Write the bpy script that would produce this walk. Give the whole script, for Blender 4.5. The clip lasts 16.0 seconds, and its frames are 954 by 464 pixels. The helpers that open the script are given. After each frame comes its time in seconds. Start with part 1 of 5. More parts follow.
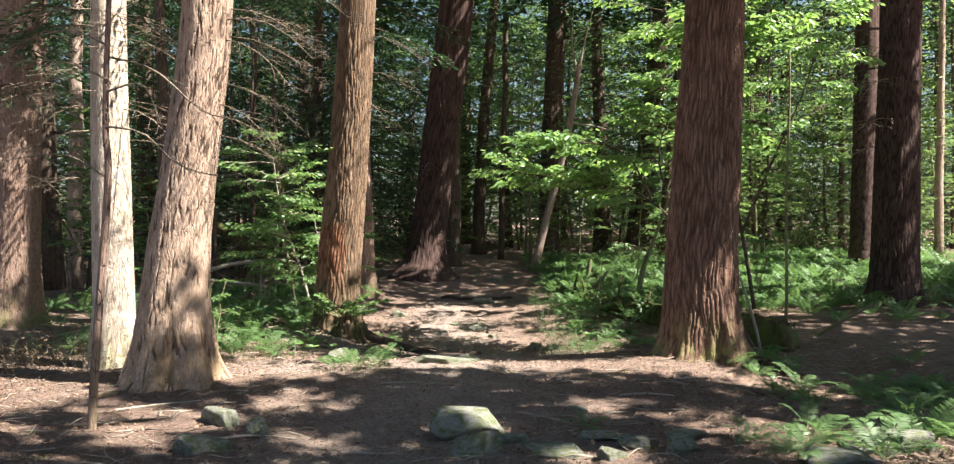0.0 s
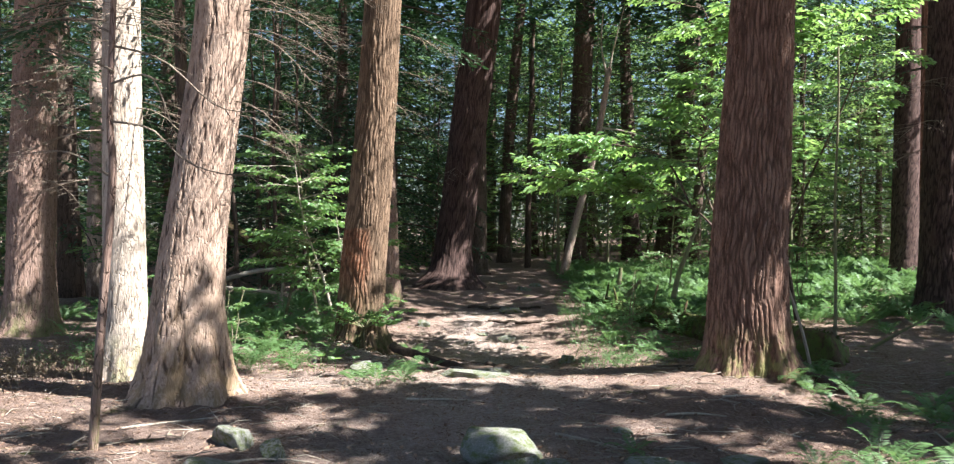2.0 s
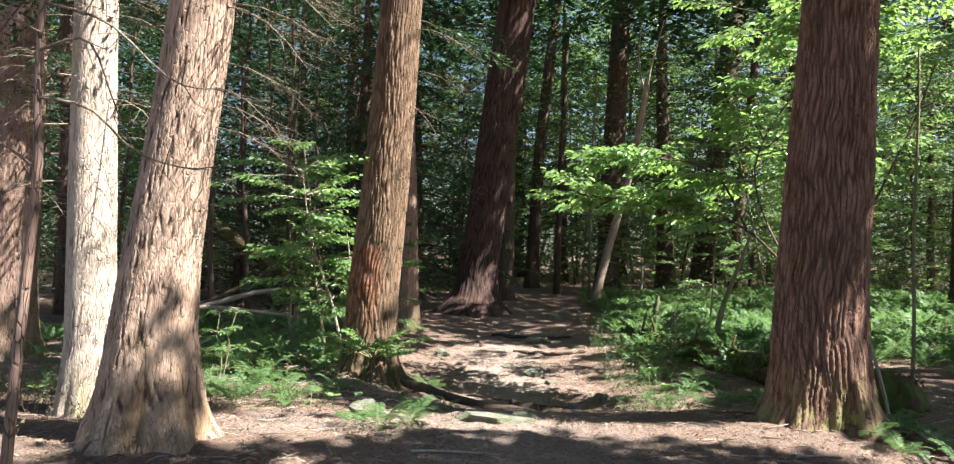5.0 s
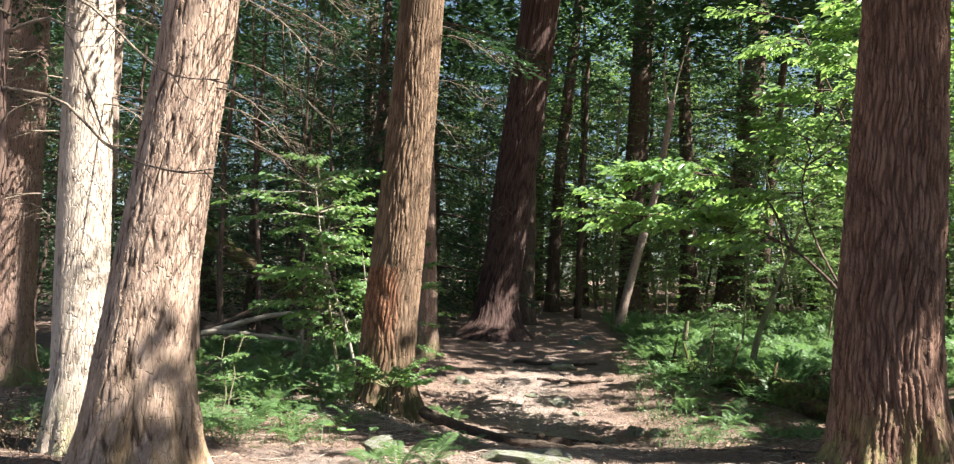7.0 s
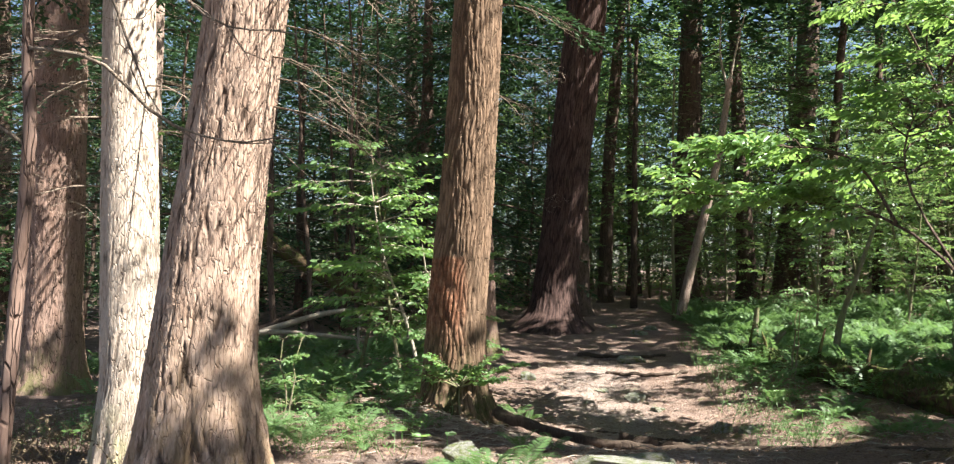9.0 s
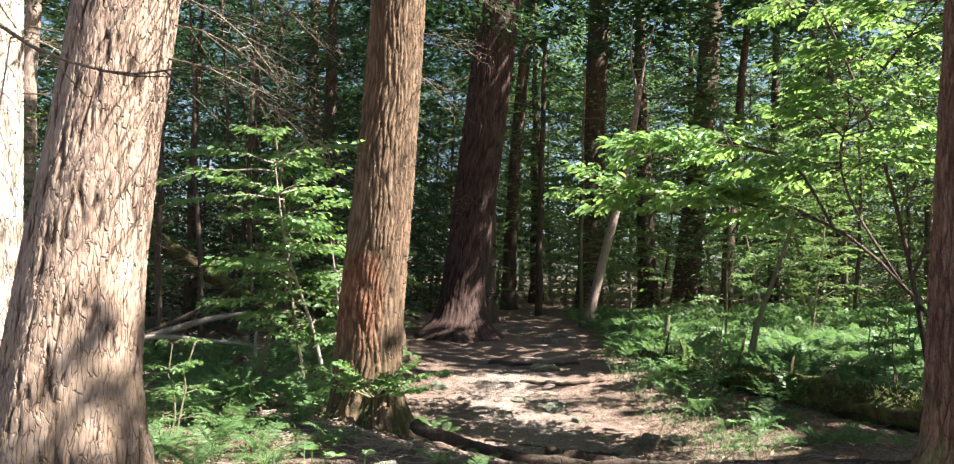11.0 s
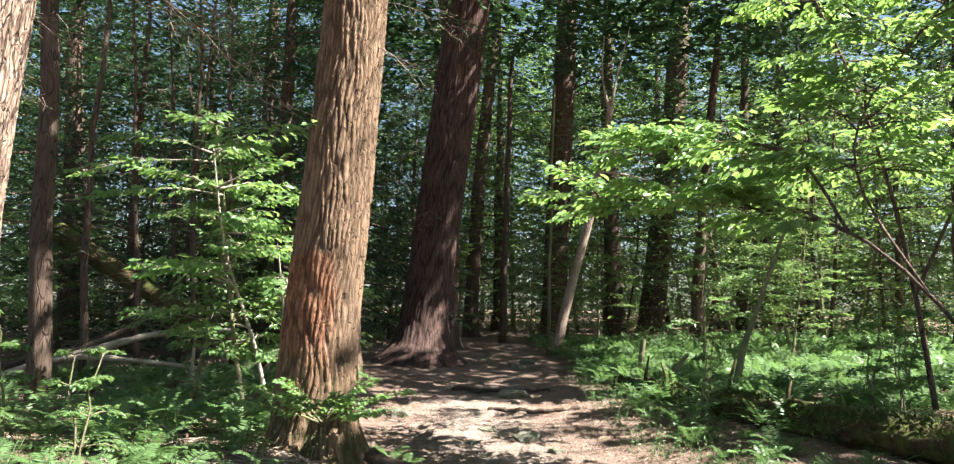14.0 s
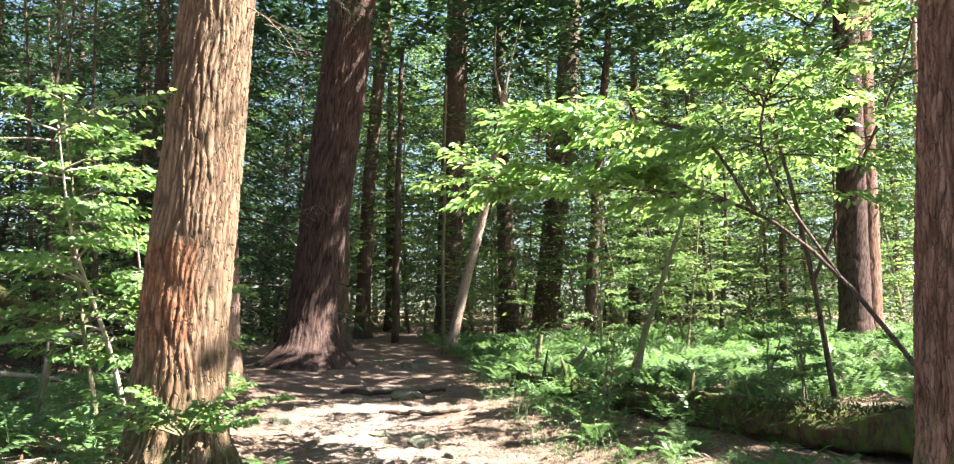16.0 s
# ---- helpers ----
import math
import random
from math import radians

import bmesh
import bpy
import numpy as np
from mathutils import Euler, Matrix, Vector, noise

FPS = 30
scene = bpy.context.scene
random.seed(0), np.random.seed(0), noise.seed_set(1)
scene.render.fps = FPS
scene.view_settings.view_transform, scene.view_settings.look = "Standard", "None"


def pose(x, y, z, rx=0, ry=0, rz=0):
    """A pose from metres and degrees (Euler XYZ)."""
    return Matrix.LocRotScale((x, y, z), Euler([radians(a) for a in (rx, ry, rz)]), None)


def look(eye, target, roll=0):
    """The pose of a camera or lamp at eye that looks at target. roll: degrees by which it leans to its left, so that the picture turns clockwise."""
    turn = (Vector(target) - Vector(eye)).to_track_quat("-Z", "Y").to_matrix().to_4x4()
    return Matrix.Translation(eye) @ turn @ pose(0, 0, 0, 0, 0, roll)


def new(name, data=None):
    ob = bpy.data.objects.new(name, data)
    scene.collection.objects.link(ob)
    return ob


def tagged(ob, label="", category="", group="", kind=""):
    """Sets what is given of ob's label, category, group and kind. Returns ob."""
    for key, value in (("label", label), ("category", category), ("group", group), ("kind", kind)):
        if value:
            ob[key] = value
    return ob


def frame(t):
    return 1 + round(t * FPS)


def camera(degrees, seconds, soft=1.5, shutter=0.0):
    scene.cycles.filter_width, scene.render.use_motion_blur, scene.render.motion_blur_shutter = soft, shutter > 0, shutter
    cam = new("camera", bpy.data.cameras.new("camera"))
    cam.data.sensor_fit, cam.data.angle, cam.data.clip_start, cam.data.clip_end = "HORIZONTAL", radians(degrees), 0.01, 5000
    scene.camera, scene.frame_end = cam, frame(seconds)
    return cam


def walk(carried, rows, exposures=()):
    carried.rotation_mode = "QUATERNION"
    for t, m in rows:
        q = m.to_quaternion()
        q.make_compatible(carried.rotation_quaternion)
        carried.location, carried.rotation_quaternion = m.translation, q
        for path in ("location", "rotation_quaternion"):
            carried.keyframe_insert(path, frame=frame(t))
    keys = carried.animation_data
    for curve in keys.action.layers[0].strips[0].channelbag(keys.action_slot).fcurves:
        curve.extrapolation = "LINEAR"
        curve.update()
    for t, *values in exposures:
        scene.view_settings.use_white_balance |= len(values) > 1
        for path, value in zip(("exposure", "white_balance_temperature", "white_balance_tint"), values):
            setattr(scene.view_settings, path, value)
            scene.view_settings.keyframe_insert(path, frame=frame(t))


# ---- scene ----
cam = camera(57.0, 16.0, soft=1.2)
PATH = [
    (0, (0.026, 1.058, 1.781), (-0.007, 3.357, 1.757), 0.2),
    (0.5, (0.029, 1.176, 1.774), (-0.023, 3.476, 1.756), 1.0),
    (1, (-0.026, 1.343, 1.757), (-0.116, 3.642, 1.745), 1.2),
    (1.5, (-0.067, 1.517, 1.758), (-0.159, 3.815, 1.751), 0.7),
    (2, (-0.082, 1.741, 1.742), (-0.177, 4.039, 1.740), 0.3),
    (2.5, (-0.043, 2.009, 1.746), (-0.139, 4.307, 1.777), 0.5),
    (3, (-0.070, 2.241, 1.718), (-0.169, 4.539, 1.778), 1.2),
    (5.5, (-0.108, 3.580, 1.677), (-0.289, 5.872, 1.740), 1.6),
    (6, (-0.067, 3.798, 1.669), (-0.252, 6.089, 1.761), 2.0),
    (6.5, (-0.144, 3.973, 1.643), (-0.343, 6.262, 1.768), 2.0),
    (7, (-0.293, 4.188, 1.648), (-0.505, 6.474, 1.770), 1.6),
    (7.5, (-0.385, 4.408, 1.616), (-0.619, 6.694, 1.725), -0.3),
    (8, (-0.451, 4.649, 1.613), (-0.711, 6.932, 1.726), -0.4),
    (8.5, (-0.558, 4.816, 1.580), (-0.869, 7.092, 1.696), 0.5),
    (9, (-0.746, 4.998, 1.587), (-1.061, 7.274, 1.692), -0.1),
    (9.5, (-0.865, 5.193, 1.541), (-1.175, 7.469, 1.651), -0.5),
    (10, (-0.957, 5.435, 1.561), (-1.166, 7.723, 1.673), -0.4),
    (12.5, (-1.232, 6.609, 1.317), (-1.201, 8.903, 1.479), 0.8),
    (13, (-1.196, 6.865, 1.297), (-1.149, 9.159, 1.466), 0.6),
    (13.5, (-1.194, 7.040, 1.262), (-1.147, 9.332, 1.433), 1.0),
    (14, (-1.232, 7.248, 1.232), (-1.171, 9.538, 1.446), 1.0),
    (14.5, (-1.260, 7.468, 1.208), (-1.136, 9.757, 1.408), -0.1),
    (15, (-1.183, 7.744, 1.195), (-1.058, 10.031, 1.405), -0.2),
    (15.5, (-1.148, 7.900, 1.165), (-0.996, 10.187, 1.375), 0.2),
    (16, (-1.152, 8.075, 1.157), (-0.812, 10.340, 1.375), -0.3),
]
EXPOSURES = [(0, 2.0, 6500, 10), (1.0, 2.07, 6300, 10), (2.2, 2.1, 5900, 10), (3.2, 2.1, 5950, 10), (5.5, 2.08, 6300, 10), (9.5, 2.08, 6350, 10), (12.5, 2.38, 6250, 10), (13.1, 2.35, 6300, 10), (13.5, 2.22, 6350, 10), (14, 2.35, 6350, 10), (14.5, 2.63, 6400, 10), (15, 2.78, 6450, 10), (16, 2.95, 6450, 10)]
walk(cam, [(t, look(eye, target, roll)) for t, eye, target, roll in PATH], EXPOSURES)

# ---- sky and sun ----
SUN_ELEVATION, SUN_SIDE = radians(53), radians(105.5)   # SUN_SIDE: clockwise from straight ahead (+y)
TO_SUN = Vector((math.sin(SUN_SIDE) * math.cos(SUN_ELEVATION), math.cos(SUN_SIDE) * math.cos(SUN_ELEVATION), math.sin(SUN_ELEVATION)))
world = bpy.data.worlds.new("sky")
scene.world = world
world.use_nodes = True
sky = world.node_tree.nodes.new("ShaderNodeTexSky")
sky.sky_type, sky.sun_disc = "NISHITA", False
sky.sun_elevation, sky.sun_rotation = SUN_ELEVATION, SUN_SIDE
backdrop_node = world.node_tree.nodes["Background"]
backdrop_node.inputs["Strength"].default_value = 0.042
world.node_tree.links.new(sky.outputs[0], backdrop_node.inputs["Color"])
sun = new("sun", bpy.data.lights.new("sun", "SUN"))
sun.data.energy, sun.data.angle, sun.data.color = 5.0, radians(0.53), (1.0, 0.95, 0.86)
sun.matrix_world = look(TO_SUN * 60, (0, 0, 0))

RNG = np.random.default_rng(7)

# ---- materials ----


def material(name, build):
    m = bpy.data.materials.new(name)
    m.use_nodes = True
    t = m.node_tree
    build(t, t.nodes["Principled BSDF"])
    return m


def node(t, kind, **values):
    n = t.nodes.new("ShaderNode" + kind)
    for key, value in values.items():
        n.inputs[key.replace("_", " ")].default_value = value
    return n


def coords(t, scale=(1, 1, 1), kind="Object"):
    c, m = node(t, "TexCoord"), node(t, "Mapping", Scale=scale)
    t.links.new(c.outputs[kind], m.inputs[0])
    return m.outputs[0]


def noise_tex(t, vector, scale, detail=5.0, rough=0.6):
    n = node(t, "TexNoise", Scale=scale, Detail=detail, Roughness=rough)
    t.links.new(vector, n.inputs["Vector"])
    return n.outputs["Fac"]


def ramp(t, fac, *stops):
    r = node(t, "ValToRGB")
    e = r.color_ramp.elements
    while len(e) < len(stops):
        e.new(0.5)
    for el, (at, colour) in zip(e, stops):
        el.position, el.color = at, (*colour, 1) if len(colour) == 3 else colour
    t.links.new(fac, r.inputs[0])
    return r.outputs[0]


def mix(t, fac, a, b, kind="MIX"):
    m = t.nodes.new("ShaderNodeMix")
    m.data_type, m.blend_type = "RGBA", kind
    for value, socket in ((fac, m.inputs[0]), (a, m.inputs[6]), (b, m.inputs[7])):
        if isinstance(value, bpy.types.NodeSocket):
            t.links.new(value, socket)
        else:
            socket.default_value = value if not isinstance(value, tuple) or len(value) == 4 else (*value, 1)
    return m.outputs[2]


def bump(t, bsdf, height, strength, distance):
    b = node(t, "Bump", Strength=strength, Distance=distance)
    t.links.new(height, b.inputs["Height"])
    t.links.new(b.outputs[0], bsdf.inputs["Normal"])


def noise_colour(t, scale):
    n = node(t, "TexNoise", Scale=scale, Detail=4.0)
    t.links.new(coords(t), n.inputs["Vector"])
    return n.outputs["Color"]


def bark(name, dark, mid, pale, lichen=None, grain=1.0, lichen_top=None, scar=False, cracks=0.9, furrowed=False, groove=0.7, fibre=0.16):
    def build(t, bsdf):
        v = coords(t, (1, 1, fibre))
        fine = noise_tex(t, v, 38 * grain, 6, 0.65)
        broad = noise_tex(t, coords(t, (1, 1, 0.5)), 2.2, 4)
        plate = noise_tex(t, v, 11 * grain, 3)
        c = ramp(t, fine, (0.28, dark), (0.5, mid), (0.75, pale))
        c = mix(t, ramp(t, plate, (0.35, (0, 0, 0)), (0.65, (1, 1, 1))), c, mix(t, 0.5, c, pale))
        c = mix(t, ramp(t, broad, (0.4, (0, 0, 0)), (0.7, (1, 1, 1))), c, mix(t, 0.4, c, dark))
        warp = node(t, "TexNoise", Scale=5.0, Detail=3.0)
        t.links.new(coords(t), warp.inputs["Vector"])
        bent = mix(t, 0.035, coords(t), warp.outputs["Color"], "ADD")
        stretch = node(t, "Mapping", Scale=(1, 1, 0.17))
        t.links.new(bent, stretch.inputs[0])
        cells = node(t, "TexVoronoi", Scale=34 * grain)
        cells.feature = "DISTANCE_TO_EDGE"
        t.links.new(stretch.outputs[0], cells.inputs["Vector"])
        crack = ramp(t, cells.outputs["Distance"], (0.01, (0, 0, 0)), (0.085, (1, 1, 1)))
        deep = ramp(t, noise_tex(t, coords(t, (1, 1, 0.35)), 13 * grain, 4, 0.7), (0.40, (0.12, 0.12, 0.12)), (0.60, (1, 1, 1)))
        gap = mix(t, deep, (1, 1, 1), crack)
        if scar:
            xyz = node(t, "SeparateXYZ")
            t.links.new(mix(t, 0.25, coords(t), noise_colour(t, 3.0), "ADD"), xyz.inputs[0])
            up = node(t, "MapRange", From_Min=2.06, From_Max=2.0)
            low = node(t, "MapRange", From_Min=0.75, From_Max=1.35)
            t.links.new(xyz.outputs[2], up.inputs[0])
            t.links.new(xyz.outputs[2], low.inputs[0])
            face = node(t, "MapRange", From_Min=0.36, From_Max=0.26)
            t.links.new(xyz.outputs[0], face.inputs[0])
            where = mix(t, 1.0, mix(t, 1.0, up.outputs[0], low.outputs[0], "MULTIPLY"), face.outputs[0], "MULTIPLY")
            c = mix(t, where, c, ramp(t, noise_tex(t, coords(t, (1, 1, 0.5)), 22, 6, 0.7), (0.32, (0.14, 0.065, 0.038)), (0.52, (0.30, 0.135, 0.075)), (0.72, (0.40, 0.26, 0.17))))
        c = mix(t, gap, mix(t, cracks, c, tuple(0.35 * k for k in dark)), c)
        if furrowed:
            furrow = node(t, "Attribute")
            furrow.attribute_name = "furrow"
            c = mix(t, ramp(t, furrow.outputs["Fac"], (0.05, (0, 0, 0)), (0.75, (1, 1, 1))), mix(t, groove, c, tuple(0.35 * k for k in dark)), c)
        if lichen:
            spots = ramp(t, noise_tex(t, coords(t, (1, 1, 0.45)), 7, 8, 0.75), (0.45, (0, 0, 0)), (0.56, (1, 1, 1)))
            if lichen_top is not None:
                z = node(t, "SeparateXYZ")
                t.links.new(coords(t), z.inputs[0])
                r = node(t, "MapRange", From_Min=lichen_top, From_Max=lichen_top * 0.15, To_Min=0.0, To_Max=1.0)
                t.links.new(z.outputs[2], r.inputs[0])
                spots = mix(t, 1.0, spots, r.outputs[0], "MULTIPLY")
            c = mix(t, spots, c, mix(t, 0.75, c, lichen))
        t.links.new(c, bsdf.inputs["Base Color"])
        bsdf.inputs["Roughness"].default_value = 0.9
        bsdf.inputs["Specular IOR Level"].default_value = 0.2
        bump(t, bsdf, mix(t, 0.7, fine, gap), 1.0, 0.018)
    return material(name, build)


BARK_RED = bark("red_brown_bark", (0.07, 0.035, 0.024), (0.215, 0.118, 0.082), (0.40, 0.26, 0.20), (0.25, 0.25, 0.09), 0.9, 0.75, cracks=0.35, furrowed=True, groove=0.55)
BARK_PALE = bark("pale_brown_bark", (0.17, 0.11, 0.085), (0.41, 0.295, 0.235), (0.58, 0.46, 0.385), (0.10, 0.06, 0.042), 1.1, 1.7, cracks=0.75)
# the tan and white barks hold part of the full-sun brightness in their colour
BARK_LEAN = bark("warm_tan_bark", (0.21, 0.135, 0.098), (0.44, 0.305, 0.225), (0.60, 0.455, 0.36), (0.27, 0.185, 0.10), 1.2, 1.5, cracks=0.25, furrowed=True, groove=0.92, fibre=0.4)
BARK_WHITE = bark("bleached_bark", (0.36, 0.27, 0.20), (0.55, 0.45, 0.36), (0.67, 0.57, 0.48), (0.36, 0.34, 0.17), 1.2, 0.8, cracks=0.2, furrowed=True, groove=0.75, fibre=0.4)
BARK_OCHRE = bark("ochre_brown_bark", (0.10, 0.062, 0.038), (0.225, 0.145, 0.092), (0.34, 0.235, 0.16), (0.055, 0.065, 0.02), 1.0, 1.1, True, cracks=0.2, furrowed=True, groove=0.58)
# bark colour darkened to stand for the deep shade on these trunks
BARK_DARK = bark("shaded_purple_brown_bark", (0.04, 0.023, 0.02), (0.095, 0.056, 0.048), (0.17, 0.112, 0.095), None, 1.0, cracks=0.3, furrowed=True)
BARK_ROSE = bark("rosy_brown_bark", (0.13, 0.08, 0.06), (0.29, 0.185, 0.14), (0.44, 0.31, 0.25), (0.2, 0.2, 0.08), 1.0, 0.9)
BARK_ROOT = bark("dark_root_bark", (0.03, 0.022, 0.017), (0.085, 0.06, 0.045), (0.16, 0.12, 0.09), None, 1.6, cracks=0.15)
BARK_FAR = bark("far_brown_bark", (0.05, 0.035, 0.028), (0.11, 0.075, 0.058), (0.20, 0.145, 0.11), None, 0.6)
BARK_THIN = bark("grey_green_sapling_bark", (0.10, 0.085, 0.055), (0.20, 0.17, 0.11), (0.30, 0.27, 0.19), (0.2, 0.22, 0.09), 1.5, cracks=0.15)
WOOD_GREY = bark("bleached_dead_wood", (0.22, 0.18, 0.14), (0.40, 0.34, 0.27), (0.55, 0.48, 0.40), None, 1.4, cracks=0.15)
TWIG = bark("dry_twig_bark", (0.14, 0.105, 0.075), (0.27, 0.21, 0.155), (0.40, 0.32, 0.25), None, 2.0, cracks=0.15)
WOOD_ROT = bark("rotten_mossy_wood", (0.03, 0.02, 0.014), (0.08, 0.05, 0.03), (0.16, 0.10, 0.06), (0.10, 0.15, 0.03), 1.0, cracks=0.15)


def leaf_material(name, dark, light, through_colour, gloss=0.36, share=0.45):
    def build(t, bsdf):
        g = node(t, "NewGeometry")
        c = ramp(t, g.outputs["Random Per Island"], (0.0, dark), (1.0, light))
        t.links.new(c, bsdf.inputs["Base Color"])
        bsdf.inputs["Roughness"].default_value = gloss
        bsdf.inputs["Specular IOR Level"].default_value = 0.5
        tr, m = node(t, "BsdfTranslucent"), node(t, "MixShader", Fac=share)
        t.links.new(mix(t, g.outputs["Random Per Island"], through_colour, tuple(0.7 * v for v in through_colour)), tr.inputs[0])
        t.links.new(bsdf.outputs[0], m.inputs[1])
        t.links.new(tr.outputs[0], m.inputs[2])
        t.links.new(m.outputs[0], t.nodes["Material Output"].inputs[0])
    return material(name, build)


LEAF_BEECH = leaf_material("young_broad_leaf", (0.11, 0.215, 0.075), (0.23, 0.36, 0.16), (0.34, 0.53, 0.13), 0.32, 0.5)
LEAF_SHRUB = leaf_material("shrub_leaf", (0.075, 0.145, 0.05), (0.155, 0.26, 0.10), (0.28, 0.44, 0.13), 0.38, 0.45)
LEAF_FAR = leaf_material("far_broad_leaf", (0.06, 0.125, 0.04), (0.14, 0.235, 0.085), (0.30, 0.45, 0.12), 0.40, 0.45)
NEEDLE = leaf_material("hemlock_needle", (0.02, 0.05, 0.022), (0.05, 0.10, 0.04), (0.06, 0.13, 0.04), 0.5, 0.25)
NEEDLE_DRY = leaf_material("dry_needle", (0.14, 0.10, 0.06), (0.24, 0.18, 0.11), (0.2, 0.15, 0.08), 0.7, 0.2)
FERN = leaf_material("fern_frond", (0.085, 0.16, 0.055), (0.165, 0.27, 0.11), (0.22, 0.38, 0.11), 0.5, 0.4)
LITTER = leaf_material("dead_leaf", (0.13, 0.07, 0.045), (0.36, 0.24, 0.16), (0.2, 0.12, 0.06), 0.7, 0.1)


def ground_build(t, bsdf):
    v = coords(t)
    fine, mid, wide = noise_tex(t, v, 24, 10, 0.85), noise_tex(t, v, 3.5, 8, 0.8), noise_tex(t, v, 0.7, 4)
    litter = ramp(t, fine, (0.36, (0.065, 0.04, 0.032)), (0.5, (0.215, 0.138, 0.105)), (0.64, (0.47, 0.36, 0.29)))
    earth = ramp(t, mid, (0.34, (0.14, 0.09, 0.072)), (0.66, (0.44, 0.33, 0.27)))
    c = mix(t, ramp(t, wide, (0.4, (0.2, 0.2, 0.2)), (0.62, (0.75, 0.75, 0.75))), litter, earth)
    moss = ramp(t, noise_tex(t, v, 1.7, 8, 0.7), (0.60, (0, 0, 0)), (0.68, (1, 1, 1)))
    c = mix(t, moss, c, mix(t, fine, (0.05, 0.07, 0.015), (0.17, 0.18, 0.05)))
    # trodden earth, painted paler than real wear to brighten the sunlit path
    worn_lit = node(t, "Attribute")
    worn_lit.attribute_name = "worn_lit"
    trod_lit = mix(t, 1.0, worn_lit.outputs["Color"], ramp(t, mid, (0.3, (0.35, 0.35, 0.35)), (0.6, (1, 1, 1))), "MULTIPLY")
    c = mix(t, trod_lit, c, ramp(t, fine, (0.36, (0.23, 0.165, 0.14)), (0.5, (0.43, 0.35, 0.305)), (0.64, (0.59, 0.52, 0.46))))
    t.links.new(c, bsdf.inputs["Base Color"])
    bsdf.inputs["Roughness"].default_value = 0.95
    bsdf.inputs["Specular IOR Level"].default_value = 0.15
    bump(t, bsdf, mix(t, 0.4, fine, mid), 1.0, 0.09)


GROUND = material("forest_litter", ground_build)


def rock_build(t, bsdf):
    v = coords(t)
    fine, mid = noise_tex(t, v, 30, 8, 0.7), noise_tex(t, v, 4, 6, 0.7)
    c = ramp(t, fine, (0.3, (0.15, 0.145, 0.125)), (0.55, (0.30, 0.295, 0.26)), (0.75, (0.45, 0.44, 0.39)))
    moss = ramp(t, mid, (0.44, (0, 0, 0)), (0.60, (1, 1, 1)))
    c = mix(t, moss, c, mix(t, fine, (0.06, 0.09, 0.02), (0.2, 0.22, 0.08)))
    t.links.new(c, bsdf.inputs["Base Color"])
    bsdf.inputs["Roughness"].default_value = 0.85
    bump(t, bsdf, mix(t, 0.5, fine, mid), 1.0, 0.05)


ROCK = material("mossy_grey_rock", rock_build)


def moss_build(t, bsdf):
    v = coords(t)
    fine = noise_tex(t, v, 60, 6, 0.8)
    c = ramp(t, fine, (0.3, (0.03, 0.05, 0.012)), (0.7, (0.13, 0.16, 0.04)))
    t.links.new(c, bsdf.inputs["Base Color"])
    bsdf.inputs["Roughness"].default_value = 1.0
    bump(t, bsdf, fine, 1.0, 0.03)


MOSS = material("moss", moss_build)


def petal_build(t, bsdf):
    bsdf.inputs["Base Color"].default_value = (0.8, 0.8, 0.76, 1)


PETAL = material("white_petal", petal_build)

# ---- mesh helpers ----


def mesh_of(name, verts, faces, mat, smooth=True):
    """A mesh from an array of corners and an array (or a list of arrays) of faces."""
    verts = np.asarray(verts, float)
    groups = faces if isinstance(faces, list) else [faces]
    groups = [np.asarray(g, np.int32) for g in groups if len(g)]
    me = bpy.data.meshes.new(name)
    loops = np.concatenate([g.ravel() for g in groups])
    sizes = np.concatenate([np.full(len(g), g.shape[1], np.int32) for g in groups])
    me.vertices.add(len(verts))
    me.vertices.foreach_set("co", verts.ravel())
    me.loops.add(len(loops))
    me.loops.foreach_set("vertex_index", loops)
    me.polygons.add(len(sizes))
    me.polygons.foreach_set("loop_start", np.concatenate([[0], np.cumsum(sizes)[:-1]]).astype(np.int32))
    me.polygons.foreach_set("use_smooth", np.full(len(sizes), smooth))
    me.update(calc_edges=True)
    me.materials.append(mat)
    return me


def part(name, mesh, parent=None, label=""):
    ob = new(name, mesh)
    if parent is not None:
        ob.parent = parent
    return tagged(ob, label)


def thing(name, m, label, category, group="", kind=""):
    ob = new(name)
    ob.empty_display_size = 0.2
    ob.matrix_world = m
    return tagged(ob, label, category, group, kind)


class Shape:
    """Collects corners and faces of many small pieces."""

    def __init__(self):
        self.v, self.f, self.n = [], {}, 0

    def add(self, verts, faces):
        faces = np.asarray(faces)
        self.v.append(np.asarray(verts, float))
        self.f.setdefault(faces.shape[1], []).append(faces + self.n)
        self.n += len(verts)

    def mesh(self, name, mat, smooth=True):
        return mesh_of(name, np.concatenate(self.v), [np.concatenate(f) for f in self.f.values()], mat, smooth)


def unit(a):
    return a / np.maximum(np.linalg.norm(a, axis=-1, keepdims=True), 1e-9)


